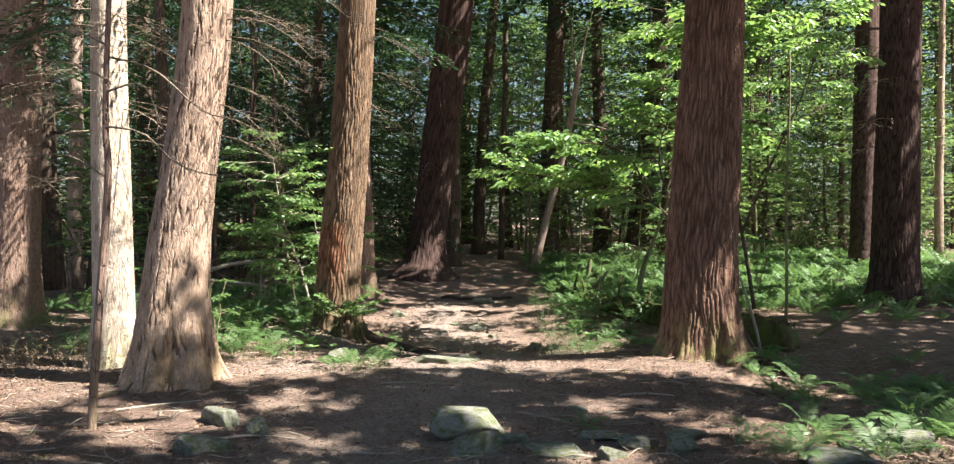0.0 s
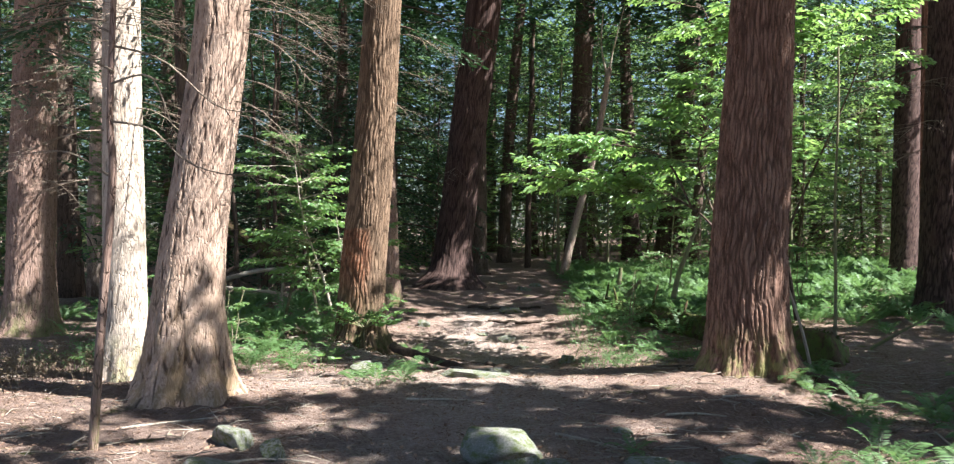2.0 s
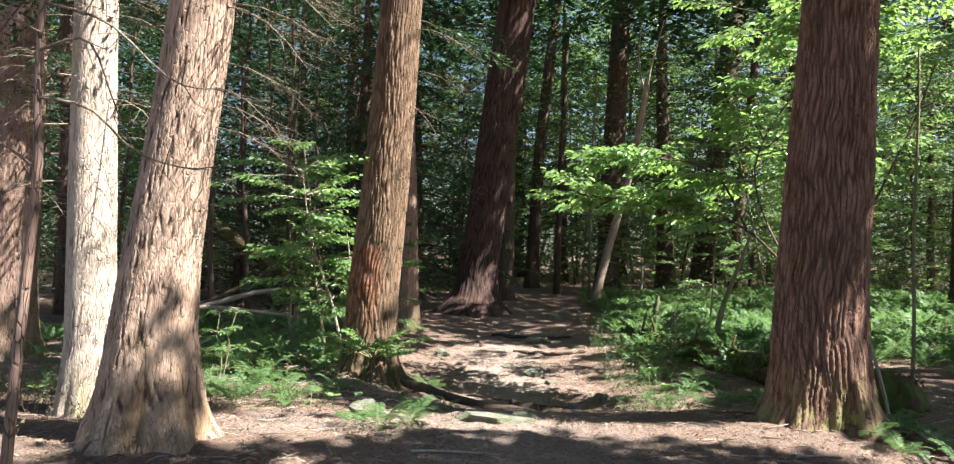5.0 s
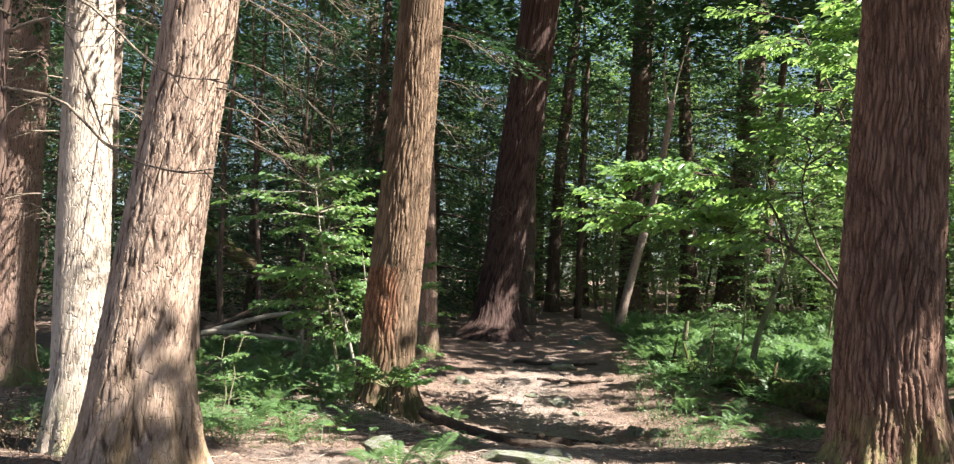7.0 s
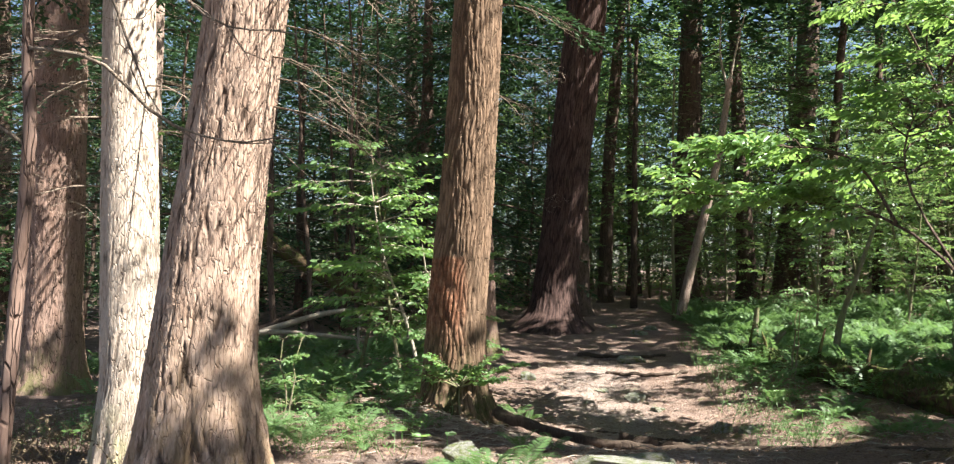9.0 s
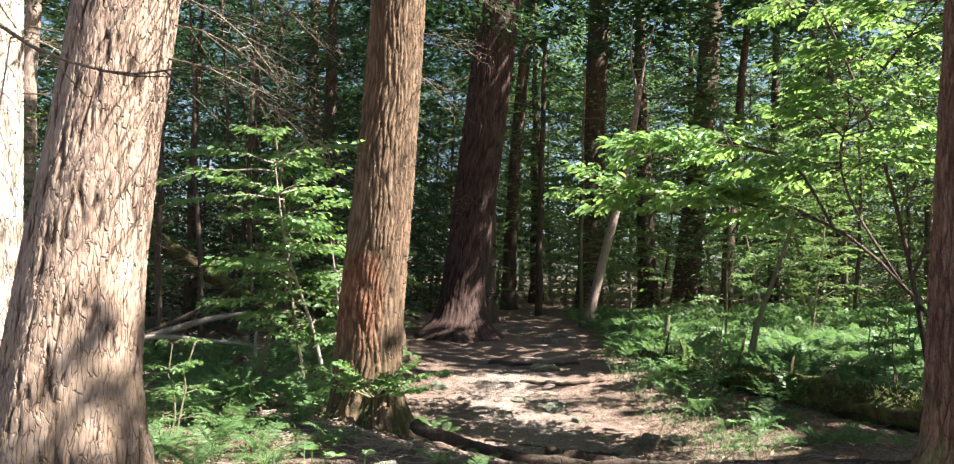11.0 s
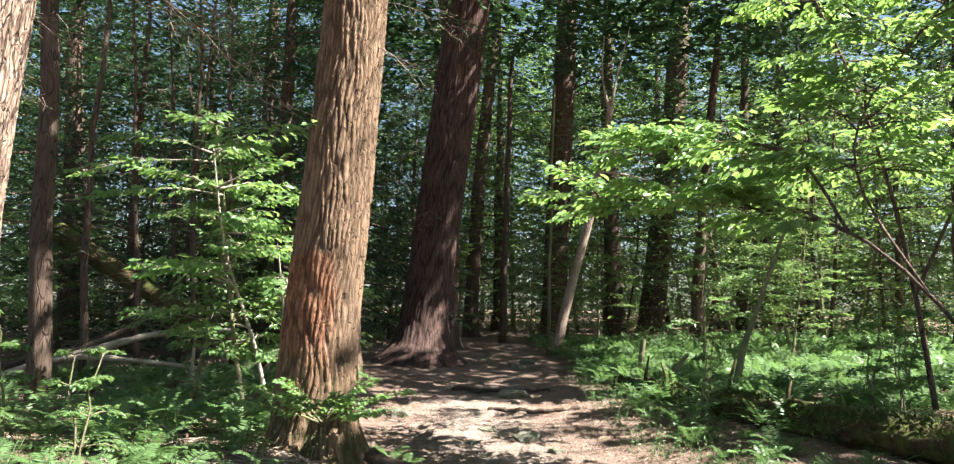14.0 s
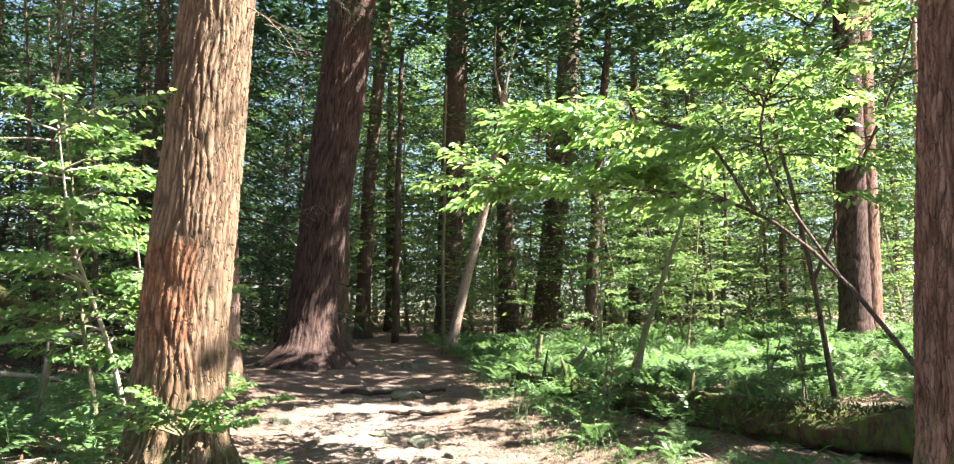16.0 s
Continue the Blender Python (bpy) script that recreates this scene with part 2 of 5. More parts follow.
def tube(shape, points, radii, sides=6):
    """A round, tapering stem along points."""
    p = np.asarray(points, float)
    r = np.broadcast_to(np.asarray(radii, float), (len(p),))
    d = unit(np.gradient(p, axis=0))
    a = unit(np.cross(d, np.where(np.abs(d[:, 2:]) > 0.9, [[1, 0, 0]], [[0, 0, 1]])))
    b = np.cross(d, a)
    w = np.linspace(0, 2 * np.pi, sides, endpoint=False)
    ring = p[:, None] + r[:, None, None] * (a[:, None] * np.cos(w)[None, :, None] + b[:, None] * np.sin(w)[None, :, None])
    i, j = np.meshgrid(np.arange(len(p) - 1), np.arange(sides), indexing="ij")
    k = (j + 1) % sides
    f = np.stack([i * sides + j, i * sides + k, (i + 1) * sides + k, (i + 1) * sides + j], -1).reshape(-1, 4)
    shape.add(np.concatenate([ring.reshape(-1, 3), p[:1] - d[:1] * r[0] * 0.2, p[-1:] + d[-1:] * r[-1]]), f)
    last = (len(p) - 1) * sides
    j = np.arange(sides)
    k = (j + 1) % sides
    n = len(p) * sides
    tip = np.stack([last + j, last + k, np.full(sides, n + 1)], -1)
    foot = np.stack([k, j, np.full(sides, n)], -1)
    shape.f.setdefault(3, []).append(np.concatenate([tip, foot]) + shape.n - len(p) * sides - 2)


def leaves(shape, base, way, normal, length, width, droop=0.12):
    """Many six-cornered leaves, folded along the midrib."""
    way, normal = unit(way), np.asarray(normal, float)
    side = unit(np.cross(way, normal))
    up = np.cross(side, way)
    length, width = np.asarray(length)[:, None], np.asarray(width)[:, None]
    fold = up * width * 0.18
    tip = base + way * length - up * length * droop
    v = np.stack([base, base + way * length * 0.28 + side * width * 0.46 + fold, base + way * length * 0.66 + side * width * 0.4 + fold - up * length * droop * 0.4, tip,
                  base + way * length * 0.66 - side * width * 0.4 + fold - up * length * droop * 0.4, base + way * length * 0.28 - side * width * 0.46 + fold], 1)
    n = np.arange(len(base))[:, None] * 6
    shape.add(v.reshape(-1, 3), np.concatenate([n + [[0, 1, 2, 3]], n + [[0, 3, 4, 5]]]))


def blades(shape, base, way, normal, length, width):
    """Many plain pointed four-cornered leaflets or tufts of needles."""
    way = unit(way)
    side = unit(np.cross(way, normal))
    length, width = np.asarray(length)[:, None], np.asarray(width)[:, None]
    v = np.stack([base, base + way * length * 0.5 + side * width * 0.5, base + way * length, base + way * length * 0.5 - side * width * 0.5], 1)
    shape.add(v.reshape(-1, 3), np.arange(len(base))[:, None] * 4 + [[0, 1, 2, 3]])


def wobble(a, seed, octaves=3):
    """A cheap smooth noise of an array of places, about -1 to 1."""
    rng = np.random.default_rng(seed)
    out, size = 0, 1.0
    for _ in range(octaves):
        for _ in range(3):
            k = rng.normal(size=a.shape[-1])
            out = out + size * np.sin(a @ k * 1.6 + rng.uniform(0, 7))
        a, size = a * 2.03, size * 0.5
    return out / 3


# ---- the ground ----
PROFILE_Y = [-60, 1, 4, 7, 9, 12.6, 13.6, 15.5, 17, 19.2, 22.6, 27, 31, 42, 70, 400]
PROFILE_Z = [0.6, 0.30, 0.24, 0.05, -0.06, -0.04, -0.12, -0.46, -0.55, -0.44, -0.2, -0.06, 0.14, 0.35, 0.9, 3.0]


def smooth_step(x, a, b):
    u = np.clip((x - a) / (b - a), 0, 1)
    return u * u * (3 - 2 * u)


def bell(x, y, cx, cy, rx, ry):
    return np.exp(-((x - cx) / rx) ** 2 - ((y - cy) / ry) ** 2)


def path_x(y):
    """The middle of the trodden path."""
    return np.interp(y, [0, 8, 12, 15, 18, 22, 27, 32, 45], [0, -0.6, -0.4, -0.25, -0.65, -0.9, -0.3, 0.1, -1.5])


def ground_z(x, y, rough=True):
    x, y = np.asarray(x, float), np.asarray(y, float)
    z = np.interp(y, PROFILE_Y, PROFILE_Z)
    far = smooth_step(np.abs(x - path_x(y)), 0.8, 3.5)
    dip = np.clip(-z, 0, 1) * smooth_step(y, 12, 15)
    z = z + far * dip * np.where(x < 0, 0.95, 0.55)
    z = z + 0.30 * smooth_step(x, 4.5, 11) * smooth_step(y, 16, 24) - 0.28 * bell(x, y, 5.2, 12.5, 1.8, 3.2)
    z = z + 0.16 * bell(x, y, -2.5, 15.6, 1.3, 1.2) + 0.10 * bell(x, y, 2.9, 13, 1.2, 0.9) + 0.06 * bell(x, y, -3.5, 10.9, 1.2, 1.0)
    z = z + 0.18 * bell(x, y, -2.0, 28.0, 1.8, 1.5) - 0.1 * bell(x, y, -0.9, 8.0, 0.9, 1.4) - 0.05 * bell(x, y, 0.2, 15.6, 2.2, 0.8)
    if rough:
        p = np.stack([x, y], -1)
        near = smooth_step(np.hypot(x, y - 12), 90, 10)
        z = z + near * (0.035 * wobble(p * 0.9, 1) + 0.014 * wobble(p * 4.2, 2)) + (1 - near) * 0.6 * wobble(p * 0.05, 3)
    return z


def axis(lo, hi, step, reach, growth=1.16):
    mid = list(np.arange(lo, hi + step / 2, step))
    d, a, b = step, mid[0], mid[-1]
    left, right = [], []
    while b < reach or a > -reach:
        d *= growth
        a, b = a - d, b + d
        left.append(a)
        right.append(b)
    return np.array(left[::-1] + mid + right)


gx, gy = np.meshgrid(axis(-6, 6, 0.06, 600), axis(4.5, 24, 0.07, 600), indexing="ij")
gz = ground_z(gx, gy)
P2 = np.stack([gx, gy], -1)
close = smooth_step(np.hypot(gx, (gy - 13) * 0.6), 12, 6)
gz = gz + close * (0.006 * wobble(P2 * 17, 4) + 0.004 * RNG.normal(size=gx.shape))
ni, nj = gx.shape
i, j = np.meshgrid(np.arange(ni - 1), np.arange(nj - 1), indexing="ij")
quads = np.stack([i * nj + j, (i + 1) * nj + j, (i + 1) * nj + j + 1, i * nj + j + 1], -1).reshape(-1, 4)
ground = new("ground", mesh_of("ground", np.stack([gx, gy, gz], -1).reshape(-1, 3), quads, GROUND))
# trodden strip, with sunlight in its paleness; fades out where the far path is shaded
trodden = np.exp(-((gx - path_x(gy)) / np.interp(gy, [8, 12, 17, 22, 30], [1.3, 1.2, 0.9, 0.75, 0.55])) ** 2) * smooth_step(gy, 27, 20) * 0.85
# a pale patch painted where sun falls on the mound
trodden = np.maximum(trodden, 0.8 * bell(gx, gy, -2.3, 11.9, 0.9, 0.6))
worn_lit_layer = ground.data.attributes.new("worn_lit", "FLOAT", "POINT")
worn_lit_layer.data.foreach_set("value", trodden.ravel().astype(np.float32))
tagged(ground, "forest floor of brown needles, bare earth and moss", "ground", kind="structure")

# ---- trunks ----


def bark_relief(u, z, girth, seed, plate=(0.045, 0.30), width=0.35):
    """Height of furrowed bark, 0 in the cracks to 1 on the plates; u runs round the trunk in metres."""
    rng = np.random.default_rng(seed)
    cols = max(8, int(round(girth / plate[0])))
    w = girth / cols
    z = z + 0.10 * np.sin(u * 2 * np.pi / girth * 5 + seed) + 0.05 * np.sin(u * 2 * np.pi / girth * 11)
    u = u + 0.02 * np.sin(z * 4.1 + seed) + 0.011 * np.sin(z * 11 + u * 9)
    ci, cj = np.floor(u / w).astype(int), np.floor(z / plate[1]).astype(int)
    rows = int(np.abs(cj).max()) * 2 + 8
    ju, jz = rng.uniform(0.1, 0.9, (cols, rows)), rng.uniform(0, 1, (cols, rows))
    f1, f2 = np.full(u.shape, 9.0), np.full(u.shape, 9.0)
    for a in (-1, 0, 1):
        for b in (-1, 0, 1):
            s, q = (ci + a) % cols, (cj + b) % rows
            d = np.hypot((ci + a + ju[s, q]) - u / w, (cj + b + jz[s, q]) - z / plate[1])
            f1, f2 = np.minimum(f1, d), np.where(d < f1, f1, np.minimum(f2, d))
    return smooth_step(f2 - f1, 0.0, width)


def trunk_mesh(name, rows, mat, seed, sides=96, step=0.05, relief=0.016, roots=5, flare=0.35, top=19.0, plate=(0.045, 0.30), root_height=0.55, root_angles=None, sharp=3.5, width=0.35, broken=0.0, fine_to=7.0, cleft=None):
    """A trunk about the z axis of its foot; rows: height, sideways shift, forward shift, radius; cleft: angle, height and depth of a split foot."""
    rows = np.asarray(rows, float)
    fine_to = min(rows[-1, 0], fine_to)
    z = np.concatenate([np.arange(-0.35, fine_to, step), np.linspace(fine_to, top, 22)])
    cx, cy, r = (np.interp(z, rows[:, 0], rows[:, k]) for k in (1, 2, 3))
    over = np.clip(z - rows[-1, 0], 0, None)
    lean = (rows[-1, 1:3] - rows[-2, 1:3]) / (rows[-1, 0] - rows[-2, 0])
    cx, cy = cx + over * lean[0], cy + over * lean[1]
    r = np.maximum(r - over * 0.012, 0.05)
    w = np.linspace(0, 2 * np.pi, sides, endpoint=False)
    W, Z = np.meshgrid(w, z)
    rng = np.random.default_rng(seed)
    girth = 2 * np.pi * float(np.median(r))
    h = bark_relief(W / (2 * np.pi) * girth, Z, girth, seed, plate, width)
    if broken:
        whole = wobble(np.stack([np.cos(W) * 9, np.sin(W) * 9, Z * 6], -1), seed + 9)
        h = np.maximum(h, smooth_step(whole, broken - 0.35, broken + 0.1))
    angles = [radians(a) for a in root_angles] if root_angles else np.linspace(0, 2 * np.pi, roots, endpoint=False) + rng.uniform(-0.4, 0.4, roots)
    lobes = sum(np.exp(sharp * (np.cos(W - a) - 1)) for a in angles)
    spread = np.exp(-np.clip(Z, -0.1, None) / root_height * 2.2)
    R = r[:, None] * (1 + flare * spread * (lobes - 0.45)) + relief * (h - 0.6) + r[:, None] * 0.035 * wobble(np.stack([np.cos(W) * 1.3, np.sin(W) * 1.3, Z * 0.6], -1), seed)
    R = R + spread * 0.035 * wobble(np.stack([np.cos(W) * 5, np.sin(W) * 5, Z * 4], -1), seed + 3)
    R = R + 0.006 * rng.normal(size=R.shape) * relief / 0.03
    if cleft:
        turn = np.angle(np.exp(1j * (W - radians(cleft[0]) - 0.16 * np.sin(Z * 3.3))))
        split = np.exp(-(turn / (0.10 + 0.08 * smooth_step(Z, cleft[1], 0))) ** 2) * smooth_step(Z, cleft[1], cleft[1] * 0.45)
        R = R - cleft[2] * split
        h = h * (1 - 0.75 * split * smooth_step(np.sin(Z * 55 + 4 * np.sin(W * 30)), -1.4, 0.2))
    v = np.stack([cx[:, None] + R * np.cos(W), cy[:, None] + R * np.sin(W), Z], -1).reshape(-1, 3)
    i, j = np.meshgrid(np.arange(len(z) - 1), np.arange(sides), indexing="ij")
    k = (j + 1) % sides
    f = np.stack([i * sides + j, i * sides + k, (i + 1) * sides + k, (i + 1) * sides + j], -1).reshape(-1, 4)
    me = mesh_of(name, v, f, mat)
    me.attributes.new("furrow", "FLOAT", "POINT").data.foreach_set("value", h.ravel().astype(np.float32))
    return me


def hemlock(x, y, rows, mat, label, seed, group="old hemlock trees", sink=0.05, **shape):
    """An old tree; rows: height above the foot, sideways shift, radius."""
    z = float(ground_z(x, y, False)) - sink
    tree = thing("hemlock_tree", pose(x, y, z), label, "tree", group)
    part("trunk", trunk_mesh("trunk", [(h, dx, 0, r) for h, dx, r in rows], mat, seed, **shape), tree)
    return tree


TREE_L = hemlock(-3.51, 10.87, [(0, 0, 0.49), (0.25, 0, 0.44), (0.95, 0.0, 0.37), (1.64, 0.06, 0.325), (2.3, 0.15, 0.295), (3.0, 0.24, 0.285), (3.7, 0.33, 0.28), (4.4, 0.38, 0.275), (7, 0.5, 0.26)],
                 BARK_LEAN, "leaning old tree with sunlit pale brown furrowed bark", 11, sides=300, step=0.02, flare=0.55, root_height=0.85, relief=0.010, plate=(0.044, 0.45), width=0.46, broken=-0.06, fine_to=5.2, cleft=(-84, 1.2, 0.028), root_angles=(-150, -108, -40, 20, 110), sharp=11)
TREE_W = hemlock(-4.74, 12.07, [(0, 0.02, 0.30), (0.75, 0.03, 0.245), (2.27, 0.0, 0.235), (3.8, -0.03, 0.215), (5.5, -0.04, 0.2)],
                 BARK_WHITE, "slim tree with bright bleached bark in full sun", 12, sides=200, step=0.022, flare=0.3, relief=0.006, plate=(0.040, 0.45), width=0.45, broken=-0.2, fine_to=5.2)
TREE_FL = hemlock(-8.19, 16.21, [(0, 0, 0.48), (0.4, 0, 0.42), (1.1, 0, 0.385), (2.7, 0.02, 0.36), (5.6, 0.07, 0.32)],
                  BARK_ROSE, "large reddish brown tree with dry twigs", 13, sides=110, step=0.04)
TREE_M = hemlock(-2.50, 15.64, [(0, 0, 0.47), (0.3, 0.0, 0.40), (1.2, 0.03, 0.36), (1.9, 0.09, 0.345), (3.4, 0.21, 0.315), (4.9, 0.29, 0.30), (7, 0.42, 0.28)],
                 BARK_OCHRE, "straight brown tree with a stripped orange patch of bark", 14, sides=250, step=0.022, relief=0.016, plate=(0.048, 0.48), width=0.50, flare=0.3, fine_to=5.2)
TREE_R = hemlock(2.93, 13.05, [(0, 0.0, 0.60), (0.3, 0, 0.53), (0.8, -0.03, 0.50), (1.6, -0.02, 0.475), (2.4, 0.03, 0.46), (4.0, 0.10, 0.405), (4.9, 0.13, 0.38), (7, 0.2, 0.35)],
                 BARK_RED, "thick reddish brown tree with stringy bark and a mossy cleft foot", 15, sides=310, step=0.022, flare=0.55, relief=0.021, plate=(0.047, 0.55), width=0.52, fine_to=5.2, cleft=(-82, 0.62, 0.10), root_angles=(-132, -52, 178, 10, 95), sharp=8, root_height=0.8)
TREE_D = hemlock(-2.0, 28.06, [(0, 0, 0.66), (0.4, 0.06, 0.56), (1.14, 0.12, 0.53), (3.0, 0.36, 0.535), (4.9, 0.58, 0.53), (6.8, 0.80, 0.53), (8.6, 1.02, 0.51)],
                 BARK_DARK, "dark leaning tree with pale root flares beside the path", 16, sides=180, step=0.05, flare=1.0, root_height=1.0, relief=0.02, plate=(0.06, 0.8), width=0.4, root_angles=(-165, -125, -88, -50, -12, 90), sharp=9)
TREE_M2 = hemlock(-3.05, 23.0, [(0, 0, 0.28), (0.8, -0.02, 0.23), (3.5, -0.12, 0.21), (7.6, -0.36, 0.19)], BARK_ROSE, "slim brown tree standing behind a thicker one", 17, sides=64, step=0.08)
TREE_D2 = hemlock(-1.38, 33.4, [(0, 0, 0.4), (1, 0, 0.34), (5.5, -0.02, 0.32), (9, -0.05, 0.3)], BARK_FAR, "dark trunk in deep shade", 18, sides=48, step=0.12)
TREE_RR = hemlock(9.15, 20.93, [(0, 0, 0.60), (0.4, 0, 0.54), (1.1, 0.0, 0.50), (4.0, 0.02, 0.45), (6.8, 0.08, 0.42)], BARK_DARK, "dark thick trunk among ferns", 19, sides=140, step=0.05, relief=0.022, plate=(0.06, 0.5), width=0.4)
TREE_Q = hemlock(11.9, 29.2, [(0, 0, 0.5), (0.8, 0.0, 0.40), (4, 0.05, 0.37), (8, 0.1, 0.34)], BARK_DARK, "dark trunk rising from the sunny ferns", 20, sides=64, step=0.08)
TREE_Q2 = hemlock(12.75, 29.9, [(0, 0, 0.4), (0.8, 0.0, 0.33), (4, 0.05, 0.31), (8, 0.1, 0.28)], BARK_RED, "reddish trunk grown close beside another", 21, sides=64, step=0.08)
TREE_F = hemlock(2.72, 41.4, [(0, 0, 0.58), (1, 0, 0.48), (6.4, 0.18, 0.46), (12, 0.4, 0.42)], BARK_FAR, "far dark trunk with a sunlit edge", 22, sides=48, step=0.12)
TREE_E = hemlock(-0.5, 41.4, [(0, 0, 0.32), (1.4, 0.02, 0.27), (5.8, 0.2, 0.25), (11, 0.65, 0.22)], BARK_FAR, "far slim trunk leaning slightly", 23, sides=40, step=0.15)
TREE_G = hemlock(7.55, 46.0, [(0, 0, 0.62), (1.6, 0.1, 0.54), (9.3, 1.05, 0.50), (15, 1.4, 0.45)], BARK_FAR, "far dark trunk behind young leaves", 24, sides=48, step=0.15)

# ---- shade canopy overhead: added foliage, mostly out of view, with gaps cut for the sun ----
# gaps: x, y, height and radius of what the sun reaches
GAPS = [(2.8, 12.5, 0.4, 0.45), (2.75, 12.5, 1.2, 0.3), (-3.3, 10.5, 0.9, 0.22), (-3.35, 10.5, 1.5, 0.28), (-3.3, 10.5, 2.2, 0.45), (-3.2, 10.5, 2.8, 0.8), (-3.1, 10.5, 3.6, 0.9), (-3.1, 10.5, 4.4, 1.0), (-2.35, 14.95, 0.45, 0.55), (-3.0, 14.8, 0.1, 0.5), (-1.8, 14.3, -0.1, 0.35), (-3.7, 14.4, 0.2, 0.6), (-2.3, 15.3, 1.6, 0.3), (-4.4, 13.6, 0.2, 0.5), (-4.7, 11.8, 0.4, 0.5), (-4.7, 11.8, 1.3, 0.55), (-4.7, 11.8, 2.2, 0.65), (-4.7, 11.8, 3.2, 0.75),
        (-4.7, 11.8, 4.3, 0.7), (-4.7, 11.8, 5.2, 0.7), (4.1, 16.9, 0.3, 0.55), (3.4, 18.6, 0.3, 0.5), (-3.7, 13.9, 0.2, 0.9), (-4.5, 16.6, 2.9, 1.4), (-3.8, 16.4, 1.5, 1.2), (-5.4, 15.4, 0.4, 0.8), (-8.1, 15.9, 0.9, 0.35), (-8.0, 15.9, 1.9, 0.25), (-2.5, 11.6, 0, 0.75), (-2.0, 12.2, 0, 0.45), (-1.2, 12.4, 0, 0.6), (-0.4, 12.3, 0, 0.55), (0.4, 12.3, 0, 0.5), (1.3, 12.3, 0, 0.55),
        (2.2, 12.1, 0, 0.65), (3.3, 11.7, 0, 0.4), (-4.5, 11.2, 0, 0.4), (-5.6, 10.6, 0, 0.4), (-3.7, 9.6, 0, 0.35), (-2.4, 9.0, 0, 0.3), (1.0, 7.7, 0.1, 0.4),
        (-1.6, 19.6, -0.3, 0.6), (-0.7, 18.3, -0.4, 0.85), (-0.3, 17.3, -0.5, 0.75), (-1.2, 18.8, -0.4, 0.9), (-2.1, 20.6, -0.2, 0.45), 
        (7, 26, 0.3, 2.0), (10, 25, 0.3, 1.7), (5, 28, 0.3, 1.5), (12, 31, 0.4, 3.0), (3.2, 26.2, 0.3, 0.9), (7, 32, 0.4, 2.5), (8, 22.5, 0.3, 0.7),
        (1.0, 18.4, 2.8, 1.3), (2.0, 17.4, 3.0, 1.5), (3.0, 16.2, 3.6, 1.6), (0.2, 19.0, 2.8, 0.8), (3.4, 16.0, 5.2, 1.6), (-3.8, 16.8, 3.0, 0.6), (-3.4, 16.8, 1.6, 0.6), (-4.3, 16.4, 0.2, 0.5), (-3.3, 14.9, 0.3, 0.35),
        (-2.2, 15.3, 2.4, 0.35), (-2.2, 27.5, 0.3, 0.5), (-8.0, 15.9, 2.9, 0.4), (-3.2, 14.2, 0.1, 0.5), (0.0, 8.95, 0.25, 0.4), (4.2, 9.8, 0.2, 0.45), (-5.2, 12.6, 0.2, 0.5), (-5.5, 14.5, 0.2, 0.5), (-1.7, 11.6, 0.2, 0.4),
        (5, 9.5, 0.2, 0.5), (3.4, 8.1, 0.2, 0.8), (11.5, 28.6, 2, 0.4), (12.6, 29.4, 2.5, 0.5), (-6.5, 17.5, 0.1, 0.4), (-3.3, 13.5, 0.2, 0.5), (-2.3, 12.9, 0.2, 0.4), (-5.0, 9.6, 0, 0.5), (-4.4, 8.6, 0, 0.4), (-3.2, 8.3, 0, 0.3), (-3.0, 12.0, 0, 0.4), (-4.6, 14.8, 0.2, 0.5), (2.6, 19.5, 0.3, 0.5), (2.0, 24.0, 0.3, 0.6), (4.6, 24.5, 0.3, 0.8), (-4.5, 15.2, 0.3, 0.9), (-4.0, 16.8, 2.4, 1.2), (-5.5, 17.0, 1.5, 1.0), (-3.6, 17.0, 1.2, 0.9), (2.2, 20.5, 0.3, 0.7), (6.0, 22.5, 0.3, 0.9), (1.8, 18.0, 0.2, 0.4), (-4.8, 10.2, 0, 0.6), (-6.3, 11.5, 0.1, 0.6), (-3.4, 15.9, 0.2, 0.6), (-3.0, 13.0, 0.1, 0.6), (-6.1, 12.2, 0.1, 0.7), (3.9, 11.6, 0.1, 0.6), (-2.8, 11.2, 0, 0.5), (-3.0, 8.5, 0, 0.5), (-2.9, 9.3, 0, 0.4), (-2.0, 10.0, 0, 0.45), (-1.5, 8.6, 0, 0.4), (2.6, 9.0, 0.1, 0.4), (1.2, 9.9, 0.1, 0.4), (1.5, 17.8, 3.2, 1.6), (2.6, 16.8, 4.2, 1.8), (4.6, 19.3, 4.2, 1.9), (4.0, 19.2, 5.8, 1.9), (3.6, 15.6, 4.4, 1.8), (4.4, 15.2, 5.2, 1.6), (0.6, 18.7, 2.9, 1.4), (2.35, 31.0, 3.2, 0.3), (1.85, 31.0, 1.4, 0.25), (6.4, 30, 3.5, 1.6), (8, 31, 3.5, 2.2), (11, 34, 4.5, 2.6), (9.5, 36, 6, 2.2), (14, 30, 1, 2.4), (4.5, 23, 0.3, 0.9), (6.5, 20.5, 0.3, 0.8)]
GAP = np.array(GAPS)
TO_SUN_A = np.array(TO_SUN)


